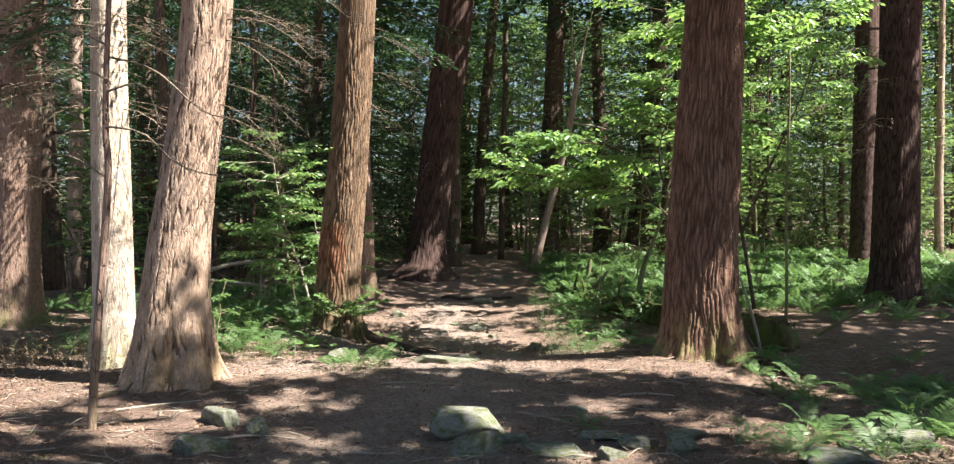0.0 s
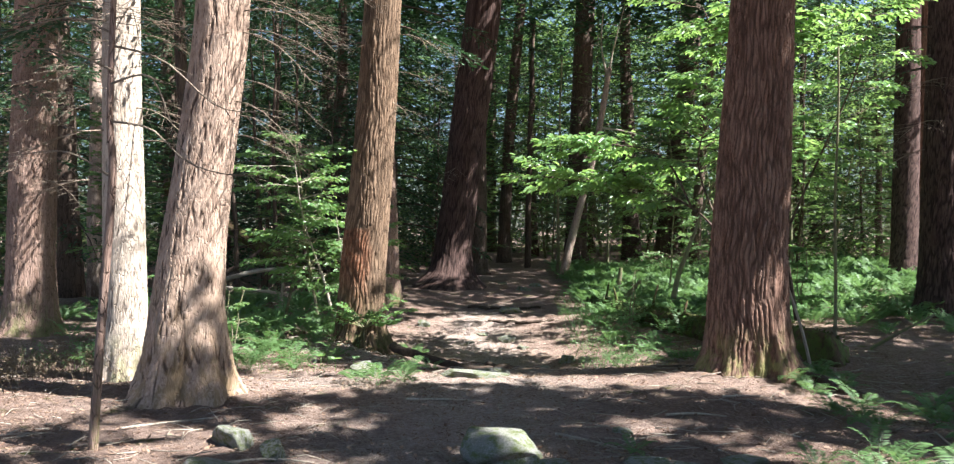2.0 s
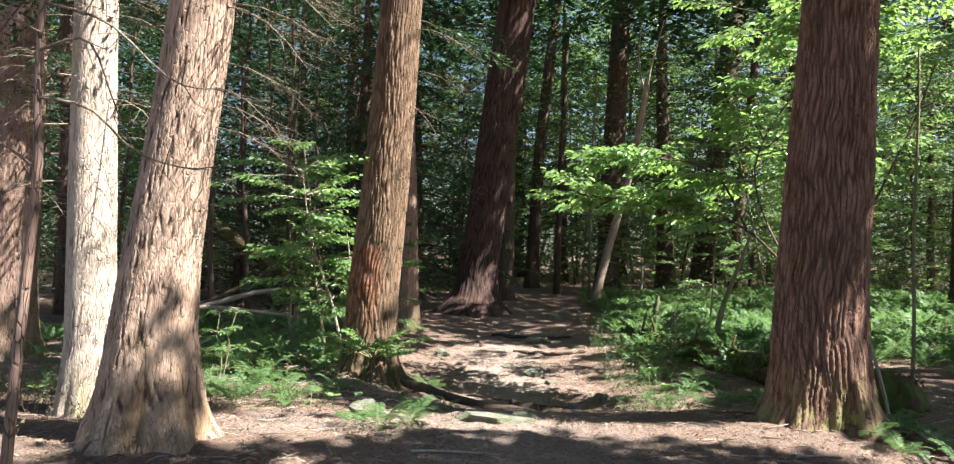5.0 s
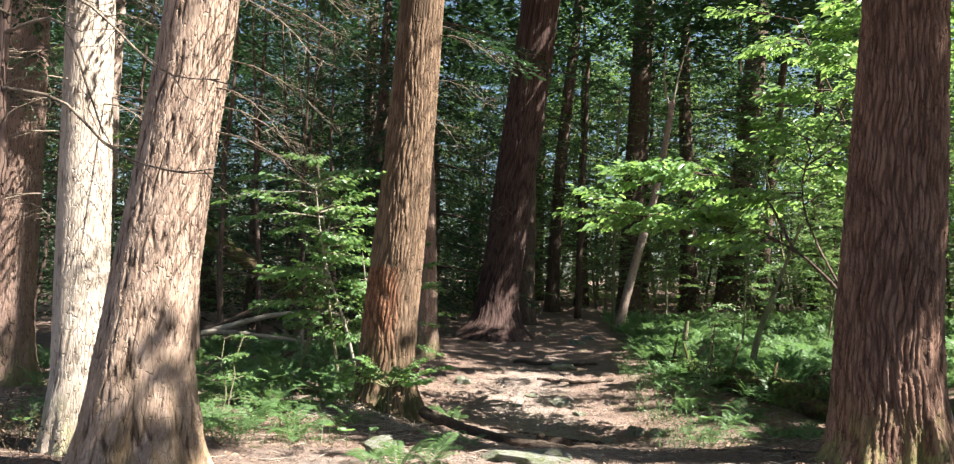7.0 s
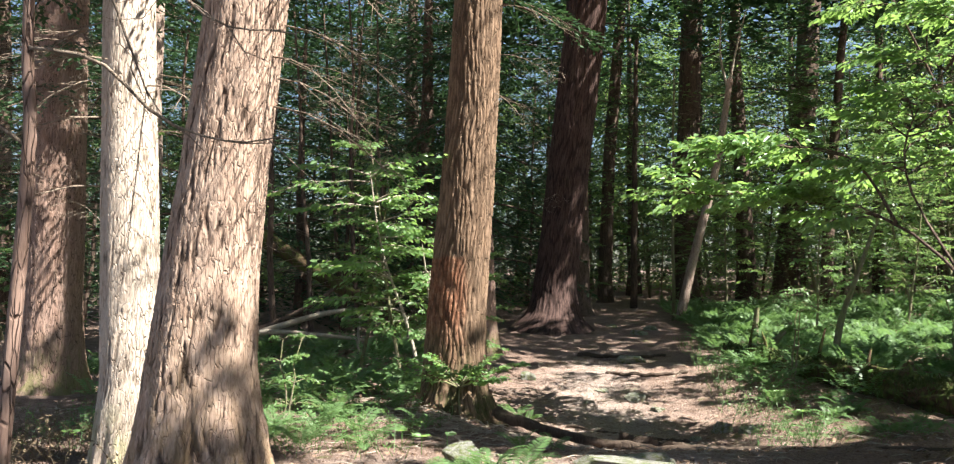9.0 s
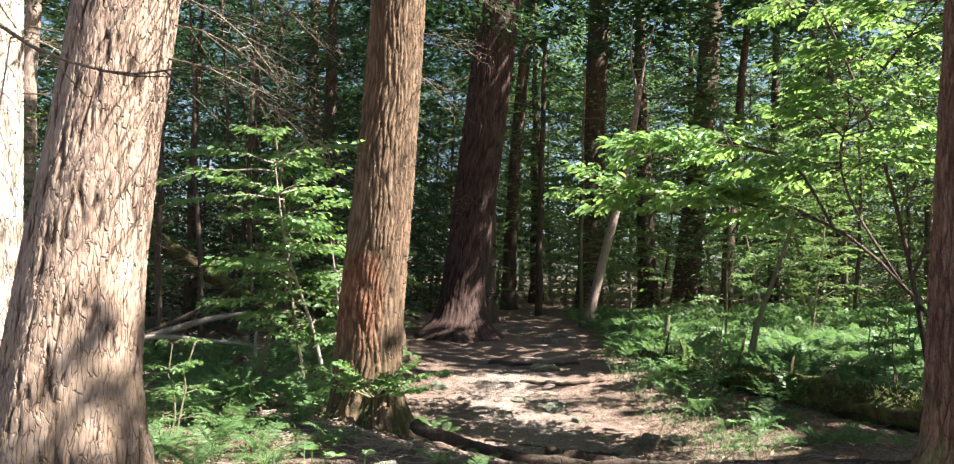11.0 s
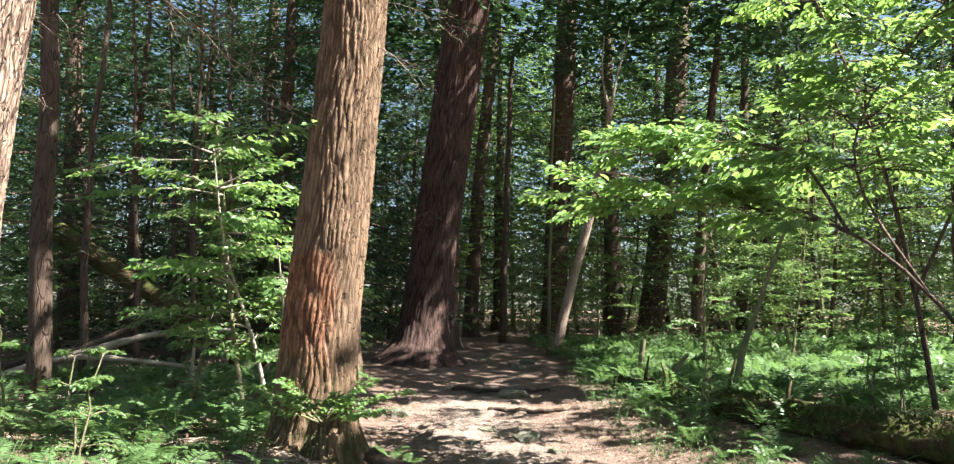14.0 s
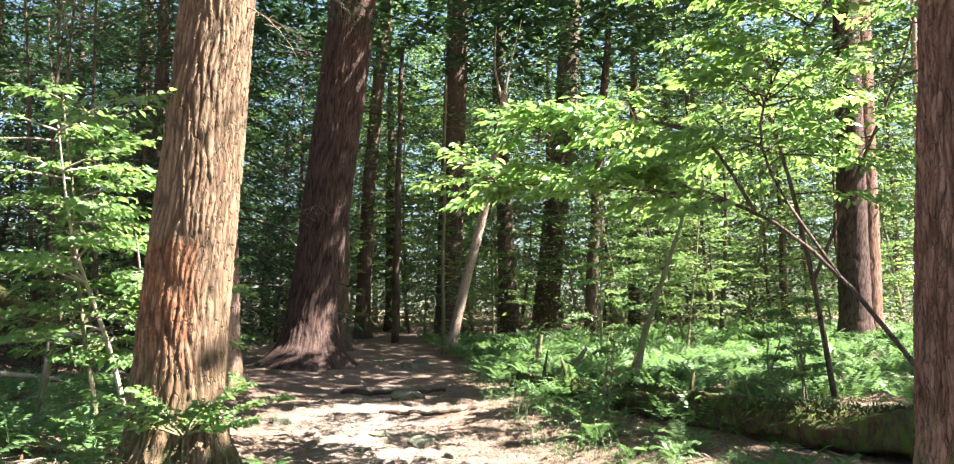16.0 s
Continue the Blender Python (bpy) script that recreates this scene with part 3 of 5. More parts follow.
def sunlit(p):
    """Whether each place lies in a gap."""
    hit = np.zeros(len(p), bool)
    for x, y, z, r in GAP:
        g = p - TO_SUN_A * ((p[:, 2:] - z) / TO_SUN_A[2])
        d = (g[:, :2] - (x, y))
        along = d @ (TO_SUN_A[:2] / np.linalg.norm(TO_SUN_A[:2]))
        across = d @ (np.array([-TO_SUN_A[1], TO_SUN_A[0]]) / np.linalg.norm(TO_SUN_A[:2]))
        hit |= (along * TO_SUN_A[2]) ** 2 + across ** 2 < r * r
    return hit


def shade_canopy_points(x0, x1, y0, y1, step, keep, seed):
    rng = np.random.default_rng(seed)
    x, y = np.meshgrid(np.arange(x0, x1, step), np.arange(y0, y1, step), indexing="ij")
    g = np.stack([x.ravel(), y.ravel()], -1) + rng.uniform(-step / 2, step / 2, (x.size, 2))
    g = g[wobble(g * 0.5, seed) > keep]
    h = rng.uniform(10, 18, len(g))
    return np.concatenate([g, np.zeros((len(g), 1))], 1) + TO_SUN_A * (h / TO_SUN_A[2])[:, None]


def foliage(points, each, reach, size, seed, tilt=0.35):
    """Loose flat tufts of foliage round points."""
    rng = np.random.default_rng(seed)
    n = len(points) * each
    p = np.repeat(points, each, 0) + rng.normal(size=(n, 3)) * (reach, reach, reach * 0.4)
    a = rng.uniform(0, 2 * np.pi, n)
    way = np.stack([np.cos(a), np.sin(a), rng.normal(-0.15, 0.25, n)], -1)
    normal = np.stack([rng.normal(0, tilt, n), rng.normal(0, tilt, n), np.ones(n)], -1)
    return p, way, normal, rng.uniform(0.45, 1.5, n) * size


# foliage placed by where its shadow falls; extra layers deepen chosen areas of shade
shade_roof = np.concatenate([shade_canopy_points(-13, 5, -2, 24, 0.44, -0.75, 31), shade_canopy_points(5, 15, -2, 24, 0.48, -0.85, 32), shade_canopy_points(-13, 14, 24, 44, 0.5, -2.2, 33), shade_canopy_points(-1.2, 4.5, 7.6, 11.4, 0.6, -0.6, 37), shade_canopy_points(1.4, 6, 13, 18.5, 0.55, -9, 38), shade_canopy_points(5, 9.5, 11.5, 16, 0.5, -9, 39), shade_canopy_points(-5, 3, 27, 42, 0.8, -9, 41), shade_canopy_points(-34, -13, 10, 64, 0.85, -1.3, 35), shade_canopy_points(-13, 40, 44, 64, 0.8, -1.3, 36)])
p, way, normal, size = foliage(shade_roof, 24, 0.34, 0.36, 34)
ok = ~sunlit(p)
p, way, normal, size = p[ok], way[ok], normal[ok], size[ok]


def boughs_to(shape, foot, height, points):
    """Limbs that carry the far tufts of a crown."""
    for q in points:
        start = np.array([foot[0], foot[1], min(q[2] - 0.4, height)])
        mid = (start + q) / 2 + (0, 0, 0.5)
        tube(shape, [start, mid, q], [0.03, 0.02, 0.008], 4)


# unseen trees added behind and beside the way, to carry the rest of the shade canopy
SHADE_SPOTS = [(8.5, 2.0), (12.5, 7.5), (4.0, -3.5), (14.5, 15.0), (19.5, 18.0), (-2.5, -4.0)]
SHADE_TREES = []
for n, (x, y) in enumerate(SHADE_SPOTS):
    SHADE_TREES.append(hemlock(x, y, [(0, 0, 0.5), (0.4, 0, 0.42), (2, 0, 0.36), (8, 0.1, 0.3)], (BARK_RED, BARK_DARK, BARK_FAR)[n % 3], "tall brown tree of the surrounding wood", 40 + n, sides=40, step=0.15))
BEARERS = [TREE_L, TREE_W, TREE_FL, TREE_M, TREE_R, TREE_D, TREE_M2, TREE_RR, TREE_Q, TREE_F, TREE_E, TREE_G] + SHADE_TREES
feet = np.array([tuple(b.location) for b in BEARERS])
owner = np.argmin(np.linalg.norm(p[:, None, :2] - feet[None, :, :2], axis=2), 1)
for n, bearer in enumerate(BEARERS):
    mine = owner == n
    if mine.sum() < 20:
        continue
    s = Shape()
    blades(s, p[mine] - feet[n], way[mine], normal[mine], size[mine], size[mine] * 0.42)
    part("crown", s.mesh("crown", NEEDLE, False), bearer)
    s = Shape()
    some = p[mine][::max(1, mine.sum() // 26)] - feet[n]
    boughs_to(s, (0, 0), 17, some)
    tagged(part("branchwork", s.mesh("branchwork", BARK_FAR), bearer), kind="stuff")

# ---- background trees ----


def bough(wood, green, start, way, length, rng, droop=0.35, needles=True, twig_step=0.14, tuft=0.13, fine=False):
    """A flat hemlock bough with side twigs and tufts of needles."""
    way = unit(np.asarray(way, float))
    s = np.linspace(0, 1, 5)
    line = start + way * (s * length)[:, None] + np.array([0, 0, -1]) * (droop * length * s ** 2)[:, None]
    tube(wood, line, (0.022 if needles else 0.013) * length / 2 * (1 - s * 0.85) + 0.002, 3)
    side = unit(np.cross(way, (0, 0, 1)))
    count = int(length / twig_step)
    t = np.linspace(0.15, 1, count)
    at = np.stack([np.interp(t, s, line[:, k]) for k in range(3)], -1)
    flip = np.where(np.arange(count) % 2, 1, -1)[:, None]
    tw = unit(way * 0.7 + side * flip * rng.uniform(0.6, 1.2, (count, 1)) + (0, 0, -0.25) + rng.normal(0, 0.12, (count, 3)))
    tl = length * 0.42 * (1.05 - t) + 0.18
    if not needles:
        for a, w, l in zip(at, tw, tl * 1.3):
            tube(wood, [a, a + w * l * 0.5 + rng.normal(0, 0.02, 3), a + w * l + (0, 0, -0.06 * l)], [0.004, 0.0027, 0.001], 3)
            if fine:
                for f in (0.35, 0.6, 0.8):
                    q, v = a + w * l * f, unit(w + rng.normal(0, 0.6, 3)) * rng.uniform(0.08, 0.22)
                    tube(wood, [q, q + v * 0.55 + rng.normal(0, 0.012, 3), q + v + (0, 0, -0.02)], [0.0022, 0.0014, 0.0008], 3)
        return
    k = np.linspace(0.12, 1, 12)
    base = (at[:, None] + tw[:, None] * (tl[:, None] * k)[..., None] + np.array([0, 0, -1]) * (0.25 * tl[:, None] * k ** 2)[..., None]).reshape(-1, 3)
    n = len(base)
    out = np.repeat(tw, len(k), 0) + np.repeat(side * flip, len(k), 0) * rng.uniform(-0.9, 0.9, (n, 1)) + rng.normal(0, 0.2, (n, 3))
    blades(green, base, out, np.stack([rng.normal(0, 0.6, n), rng.normal(0, 0.6, n), np.ones(n)], -1), rng.uniform(0.7, 1.4, n) * tuft, rng.uniform(0.35, 0.55, n) * tuft)


def far_hemlock_kind(seed, height, low, count, spread, radius):
    rng = np.random.default_rng(seed)
    trunk = Shape()
    z = np.linspace(-0.3, height, 12)
    drift = np.cumsum(rng.normal(0, 0.04, (12, 2)), 0)
    tube(trunk, np.column_stack([drift, z]), radius * (1.25 - z / height * 1.1) * np.where(z < 0.3, 1.3, 1), 14)
    wood, green, dead = Shape(), Shape(), Shape()
    for n in range(count):
        h = low + (height * 0.95 - low) * (n / count) ** 0.9
        a = n * 2.4 + rng.uniform(-0.4, 0.4)
        bough(wood, green, np.array([*drift[int(h / height * 11)], h]), (math.cos(a), math.sin(a), rng.uniform(-0.05, 0.25)), spread * (1.1 - h / height) * rng.uniform(0.7, 1.2) + 0.5, rng)
    for n in range(14):
        h, a = rng.uniform(1.0, low + 1.5), rng.uniform(0, 7)
        bough(dead, None, np.array([*drift[int(h / height * 11)], h]), (math.cos(a), math.sin(a), rng.uniform(-0.1, 0.3)), rng.uniform(0.7, 1.8), rng, 0.2, False, 0.22)
    return trunk.mesh("trunk", BARK_FAR), wood.mesh("branchwork", BARK_FAR), green.mesh("crown", NEEDLE, False), dead.mesh("dry_twigwork", TWIG)


FAR_KINDS = [far_hemlock_kind(51, 17, 2.0, 66, 3.8, 0.26), far_hemlock_kind(52, 20, 3.0, 66, 4.2, 0.34), far_hemlock_kind(53, 11, 0.9, 58, 2.8, 0.13), far_hemlock_kind(54, 14, 1.4, 62, 3.2, 0.17)]
rng = np.random.default_rng(60)
FAR_SPOTS = [(-11.5, 24, 0), (-14, 19.5, 3), (-9.5, 30, 2), (-6.2, 33, 0), (-13, 35, 1), (-17, 27, 0), (-5.0, 37, 3), (-8.5, 42, 1), (-2.8, 44, 2), (-12, 46, 0), (-20, 34, 1), (-4.2, 29.5, 2), (-19, 22, 2),
             (5.6, 44, 1), (0.9, 47, 0), (9.5, 52, 0), (13.5, 44, 3), (17, 52, 1), (20.5, 40, 2), (15.2, 39, 2), (23, 46, 0), (4.2, 50, 3), (30, 40, 1), (-1.5, 52, 1), (-16.5, 42, 3), (-15.5, 30.5, 2)]
for _ in range(16):
    a, d = rng.uniform(-0.62, 0.72), rng.uniform(52, 85)
    FAR_SPOTS.append((d * math.sin(a), d * math.cos(a), int(rng.integers(0, 4))))
for n, (x, y, k) in enumerate(FAR_SPOTS):
    label = ("tall far tree with drooping dark green boughs", "slim far tree with dark needles and dead lower twigs")[k >= 2]
    tree = thing("hemlock_tree", pose(x, y, float(ground_z(x, y)) - 0.05, rng.uniform(-2, 2), rng.uniform(-2, 2), rng.uniform(0, 360)), label, "tree", "far trees of the wood")
    tree.scale = (1, 1, rng.uniform(0.9, 1.15))
    for name, me in zip(("trunk", "branchwork", "crown", "dry_twigwork"), FAR_KINDS[k]):
        tagged(part(name, me, tree), kind="" if name == "trunk" else "stuff")

# many thin bare stems in the shade
POLE_KINDS = []
for k in range(4):
    s, w, r = Shape(), Shape(), np.random.default_rng(70 + k)
    z = np.linspace(-0.1, 9, 10)
    line = np.column_stack([np.cumsum(r.normal(0, 0.05, (10, 2)), 0), z])
    tube(s, line, 0.07 - 0.006 * z, 7)
    for _ in range(30):
        h, a = r.uniform(0.6, 8), r.uniform(0, 7)
        bough(w, None, np.array([np.interp(h, z, line[:, 0]), np.interp(h, z, line[:, 1]), h]), (math.cos(a), math.sin(a), r.uniform(-0.1, 0.4)), r.uniform(0.5, 1.3), r, 0.15, False, 0.25)
    POLE_KINDS.append((s.mesh("stem", BARK_FAR), w.mesh("dry_twigwork", TWIG)))
for n in range(40):
    x, y = rng.uniform(-24, 22), rng.uniform(31, 52)
    if n < 14:
        x, y = rng.uniform(-16, -6), rng.uniform(21, 32)
    if abs(x - path_x(y)) < 1.6:
        continue
    ob = thing("sapling", pose(x, y, float(ground_z(x, y)), rng.uniform(-5, 5), rng.uniform(-5, 5), rng.uniform(0, 360)), "thin bare grey-brown sapling in the shade", "sapling", "thin bare saplings")
    part("stem", POLE_KINDS[n % 4][0], ob)
    tagged(part("dry_twigwork", POLE_KINDS[n % 4][1], ob), kind="stuff")

# the far woods that close the view


def far_foliage(name, count, each, x0, x1, y0, y1, top, mat, size, seed, label, wide):
    r = np.random.default_rng(seed)
    c = np.column_stack([r.uniform(x0, x1, count * 3), r.uniform(y0, y1, count * 3), r.uniform(0, 1, count * 3) ** 1.2 * top])
    c = c[wobble(c * (0.45, 0.45, 0.8), seed) > 0.0][:count]
    c = c[np.abs(c[:, 0] - path_x(c[:, 1])) > np.clip(3.4 - 0.12 * (c[:, 1] - 30), 0, 2) * (c[:, 2] < 3)]
    c[:, 2] += ground_z(c[:, 0], c[:, 1], False) + 0.3
    q, w, nn, sz = foliage(c, each, 0.7, size, seed + 1, 0.55)
    q[:, 2] = np.repeat(c[:, 2], each) + 0.45 * (q[:, 2] - np.repeat(c[:, 2], each)) - 0.06 * ((q[:, :2] - np.repeat(c[:, :2], each, 0)) ** 2).sum(1)
    s = Shape()
    blades(s, q, w, nn, sz, sz * wide * r.uniform(0.5, 1.1, len(sz)))
    tagged(new(name, s.mesh(name, mat, False)), label, "foliage", kind="stuff")


far_foliage("far_needle_foliage", 5800, 36, -34, -1, 36, 72, 17, NEEDLE, 0.19, 62, "dark green needle foliage of the far wood", 0.42)
far_foliage("far_needle_foliage", 1500, 36, -1, 36, 50, 76, 18, NEEDLE, 0.19, 63, "dark green needle foliage of the far wood", 0.42)
far_foliage("backing_needle_foliage", 4200, 30, -62, 66, 74, 96, 25, NEEDLE, 0.6, 69, "dark mass of distant needle trees", 0.5)
far_foliage("far_leaf_foliage", 5600, 22, -2, 36, 38, 70, 16, LEAF_FAR, 0.19, 64, "light green leaf foliage of the far wood", 0.6)
far_foliage("far_leaf_foliage", 1500, 20, -26, -2, 34, 60, 8, LEAF_FAR, 0.15, 65, "light green leaf foliage of the far wood", 0.6)
far_foliage("low_leaf_foliage", 2600, 18, -30, 34, 40, 64, 3.5, LEAF_FAR, 0.16, 68, "low green undergrowth of the far wood", 0.6)
far_foliage("near_needle_foliage", 900, 22, -16, -5.5, 27, 38, 10, NEEDLE, 0.20, 66, "dark green hanging hemlock foliage", 0.42)
far_foliage("near_leaf_foliage", 700, 22, 6.5, 16, 30, 40, 9, LEAF_FAR, 0.12, 67, "light green layered leaf foliage", 0.6)

# ---- young broad-leaved trees and shrubs ----


def spray(wood, green, start, end, rng, leaf=0.085, twigs=12, spread=0.55, rise=0.12, thick=0.012, count=7, sides=3, plain=False):
    """A flat leafy branch from start to end, with leaves set alternately on side twigs."""
    start, end = np.asarray(start, float), np.asarray(end, float)
    s = np.linspace(0, 1, 7)
    length = np.linalg.norm(end - start)
    line = start + (end - start) * s[:, None] + np.array([0, 0, 1]) * (rise * length * np.sin(s * np.pi))[:, None] + rng.normal(0, 0.012 * length, (7, 3)) * (s * (1 - s) * 4)[:, None]
    tube(wood, line, thick * (1.05 - s * 0.85), sides)
    way = unit(end - start)
    side = unit(np.cross(way, (0, 0, 1)))
    bases, ways = [], []
    for n in range(twigs):
        u = 0.2 + 0.8 * (n + 0.5) / twigs
        a = np.array([np.interp(u, s, line[:, k]) for k in range(3)])
        w = unit(way * 0.8 + side * (1 if n % 2 else -1) * rng.uniform(0.5, 1.1) + (0, 0, rng.uniform(-0.15, 0.15)))
        l = spread * (1.15 - u * 0.75) * rng.uniform(0.6, 1.2)
        tube(wood, [a, a + w * l], [thick * 0.3, 0.001], 3)
        k = np.linspace(0.15, 1, count)
        sd = np.cross(w, (0, 0, 1))
        flip = np.where(np.arange(count) % 2, 1, -1)[:, None]
        bases.append(a + w * (k * l)[:, None] + rng.normal(0, 0.012, (count, 3)))
        ways.append(w + sd * flip * rng.uniform(0.5, 1.0, (count, 1)) + rng.normal(0, 0.22, (count, 3)) + (0, 0, -0.35))
    b, w = np.concatenate(bases), np.concatenate(ways)
    n = len(b)
    size = rng.uniform(0.65, 1.25, n) * leaf
    face = np.stack([rng.normal(0, 0.6, n), rng.normal(-0.25, 0.6, n), np.ones(n)], -1)
    if plain:
        blades(green, b, w, face, size, size * 0.62)
    else:
        leaves(green, b, w, face, size, size * rng.uniform(0.5, 0.64, n))


def shrub_kind(seed, height, spread, levels, leaf, per=3, mat=LEAF_SHRUB, twigs=9):
    rng = np.random.default_rng(seed)
    stem, wood, green = Shape(), Shape(), Shape()
    for k in range(2 if height < 2.6 else 1):
        z = np.linspace(-0.1, height, 8)
        lean = rng.normal(0, 0.12, 2)
        line = np.column_stack([np.cumsum(rng.normal(0, 0.03, (8, 2)), 0) + np.outer(z, lean), z])
        tube(stem, line, 0.008 + 0.010 * height * (1 - z / height * 0.9) * 0.7, 7)
        for h in np.linspace(height * 0.22, height, levels):
            for m in range(per):
                a = rng.uniform(0, 2 * np.pi)
                l = spread * rng.uniform(0.5, 1.0) * (1.1 - 0.6 * h / height)
                start = np.array([np.interp(h, z, line[:, 0]), np.interp(h, z, line[:, 1]), h])
                spray(wood, green, start, start + np.array([math.cos(a) * l, math.sin(a) * l, rng.uniform(-0.1, 0.3) * l]), rng, leaf, twigs, l * 0.4, plain=height > 5)
    return stem.mesh("stem", BARK_THIN), wood.mesh("branchwork", BARK_THIN), green.mesh("foliage", mat)


SHRUB_KINDS = [shrub_kind(81, 3.4, 1.3, 8, 0.085), shrub_kind(82, 2.3, 1.0, 6, 0.075), shrub_kind(83, 5.5, 2.0, 12, 0.105, 4, LEAF_FAR, 10), shrub_kind(84, 7.5, 2.4, 13, 0.12, 4, LEAF_FAR, 10), shrub_kind(85, 1.3, 0.6, 4, 0.06, 3, LEAF_SHRUB, 6)]
SHRUB_LABELS = ["young leafy tree with layered bright green sprays", "low green leafy shrub in the undergrowth", "slender understorey tree with fresh green leaves", "tall understorey tree with light green leaves", "knee-high green leafy seedling"]


def shrub(x, y, k, size=1.0, turn=0.0, group="leafy undergrowth", z=None):
    ob = thing("shrub" if k in (1, 4) else "young_tree", pose(x, y, float(ground_z(x, y)) if z is None else z, 0, 0, turn), SHRUB_LABELS[k], "shrub" if k in (1, 4) else "tree", group)
    ob.scale = (size, size, size)
    for name, me in zip(("stem", "branchwork", "foliage"), SHRUB_KINDS[k]):
        tagged(part(name, me, ob), kind="" if name == "stem" else "stuff")


for x, y, k, size in [(-3.5, 17.2, 0, 1.0), (-4.3, 17.8, 0, 0.95), (-3.2, 19.3, 1, 1.0), (-9.0, 22.0, 2, 0.8), (-1.5, 34.0, 2, 0.6), (-3.6, 25.6, 1, 1.2), (-6.5, 27.5, 2, 0.8),
                      (4.3, 26.6, 0, 1.0), (6.6, 27.6, 2, 0.8), (7.8, 30.5, 2, 1.0), (9.5, 32.5, 3, 0.9), (9.4, 35.5, 3, 0.9), (3.6, 36.5, 2, 1.0), (12, 36, 3, 1.0), (15.5, 34, 2, 1.0),
                      (8.4, 37, 3, 1.0), (10.5, 40, 3, 1.1), (14.5, 41, 3, 1.0), (18, 36, 3, 1.1), (7.6, 40, 3, 1.1), (1.6, 38.5, 2, 0.9), (4.4, 46.5, 3, 1.3), (2.0, 53, 3, 1.5), (-1.0, 57, 3, 1.6), (7, 55, 3, 1.6),
                      (12, 54, 3, 1.6), (17, 58, 3, 1.7), (-5, 55, 3, 1.5), (-10, 58, 3, 1.5), (-14, 54, 3, 1.4), (-18, 48, 3, 1.3), (-22, 42, 3, 1.3), (22, 52, 3, 1.6), (27, 44, 3, 1.5), (-7.5, 49, 3, 1.2), (-4, 48, 3, 1.2),
                      (-9.6, 26.0, 0, 1.1), (-12.4, 28.8, 2, 0.9), (-11.2, 20.6, 1, 1.0), (-15, 24.5, 2, 0.9), (-2.4, 40, 2, 1.0), (-6.6, 39, 2, 0.9), (-10.2, 37.5, 2, 1.0), (13.8, 33.5, 0, 1.1),
                      (5.0, 20.2, 4, 1.0), (4.6, 18.6, 4, 0.9), (6.4, 21.8, 4, 1.1), (-5.2, 15.2, 4, 0.9), (-4.1, 14.2, 4, 0.7), (-6.5, 16.5, 4, 1.0), (2.3, 19.5, 4, 0.9),
                      (1.5, 45, 3, 1.0), (11, 46, 3, 1.3), (-0.5, 62, 3, 2.0), (5, 64, 3, 2.0), (11, 66, 3, 2.0), (-8, 66, 3, 2.0), (-16, 64, 3, 2.0), (18, 68, 3, 2.0), (-24, 58, 3, 2.0), (26, 62, 3, 2.0), (33, 55, 3, 2.0), (-30, 50, 3, 2.0)]:
    shrub(x, y, k, size, rng.uniform(0, 360))

# ---- the young beech whose leafy branches reach over the path ----


def woody_line(points, count=14):
    """A smooth line through a few points."""
    p = np.asarray(points, float)
    s = np.linspace(0, len(p) - 1, count)
    k = np.clip(s.astype(int), 0, len(p) - 2)
    u = (s - k)[:, None]
    a, b, c, d = p[np.clip(k - 1, 0, None)], p[k], p[k + 1], p[np.clip(k + 2, None, len(p) - 1)]
    return 0.5 * (2 * b + (c - a) * u + (2 * a - 5 * b + 4 * c - d) * u ** 2 + (3 * b - a - 3 * c + d) * u ** 3)


def leafy_tree(name, label, stems, sprays, mat, wood_mat, leaf, seed, category="tree", twigs=12, spread=0.5, count=7):
    """Stems: lists of points with radii at both ends; sprays: start and end of each leafy branch."""
    rng = np.random.default_rng(seed)
    foot = np.array(stems[0][0][0], float)
    tree = thing(name, pose(*foot), label, category)
    for points, r0, r1 in stems:
        s = Shape()
        line = woody_line(points) - foot
        tube(s, line, np.linspace(r0, r1, len(line)), 9)
        part("stem", s.mesh("stem", wood_mat), tree)
    for a, b in sprays:
        w, g = Shape(), Shape()
        spray(w, g, np.array(a) - foot, np.array(b) - foot, rng, leaf, twigs, spread, 0.06, 0.012, count, 5)
        branch = tagged(part("branch", w.mesh("branch", wood_mat), tree), kind="stuff" if leaf < 0.07 else "")
        part("foliage", g.mesh("foliage", mat), branch)
    return tree


MAIN = [(4.15, 14.5, -0.25), (3.75, 15.0, 0.6), (3.3, 15.5, 1.5), (2.8, 16.1, 2.15), (2.2, 16.9, 2.45), (1.3, 17.9, 2.65), (0.5, 18.8, 2.8)]
UPPER = [(3.3, 15.5, 1.5), (2.95, 16.1, 2.6), (3.0, 16.1, 3.4), (3.5, 15.5, 4.3), (3.9, 15.0, 5.0)]
MIDDLE = [(2.8, 16.1, 2.15), (2.4, 16.5, 3.0), (1.7, 17.2, 3.25), (1.0, 17.9, 3.15)]
rng = np.random.default_rng(90)
SPRAYS = []
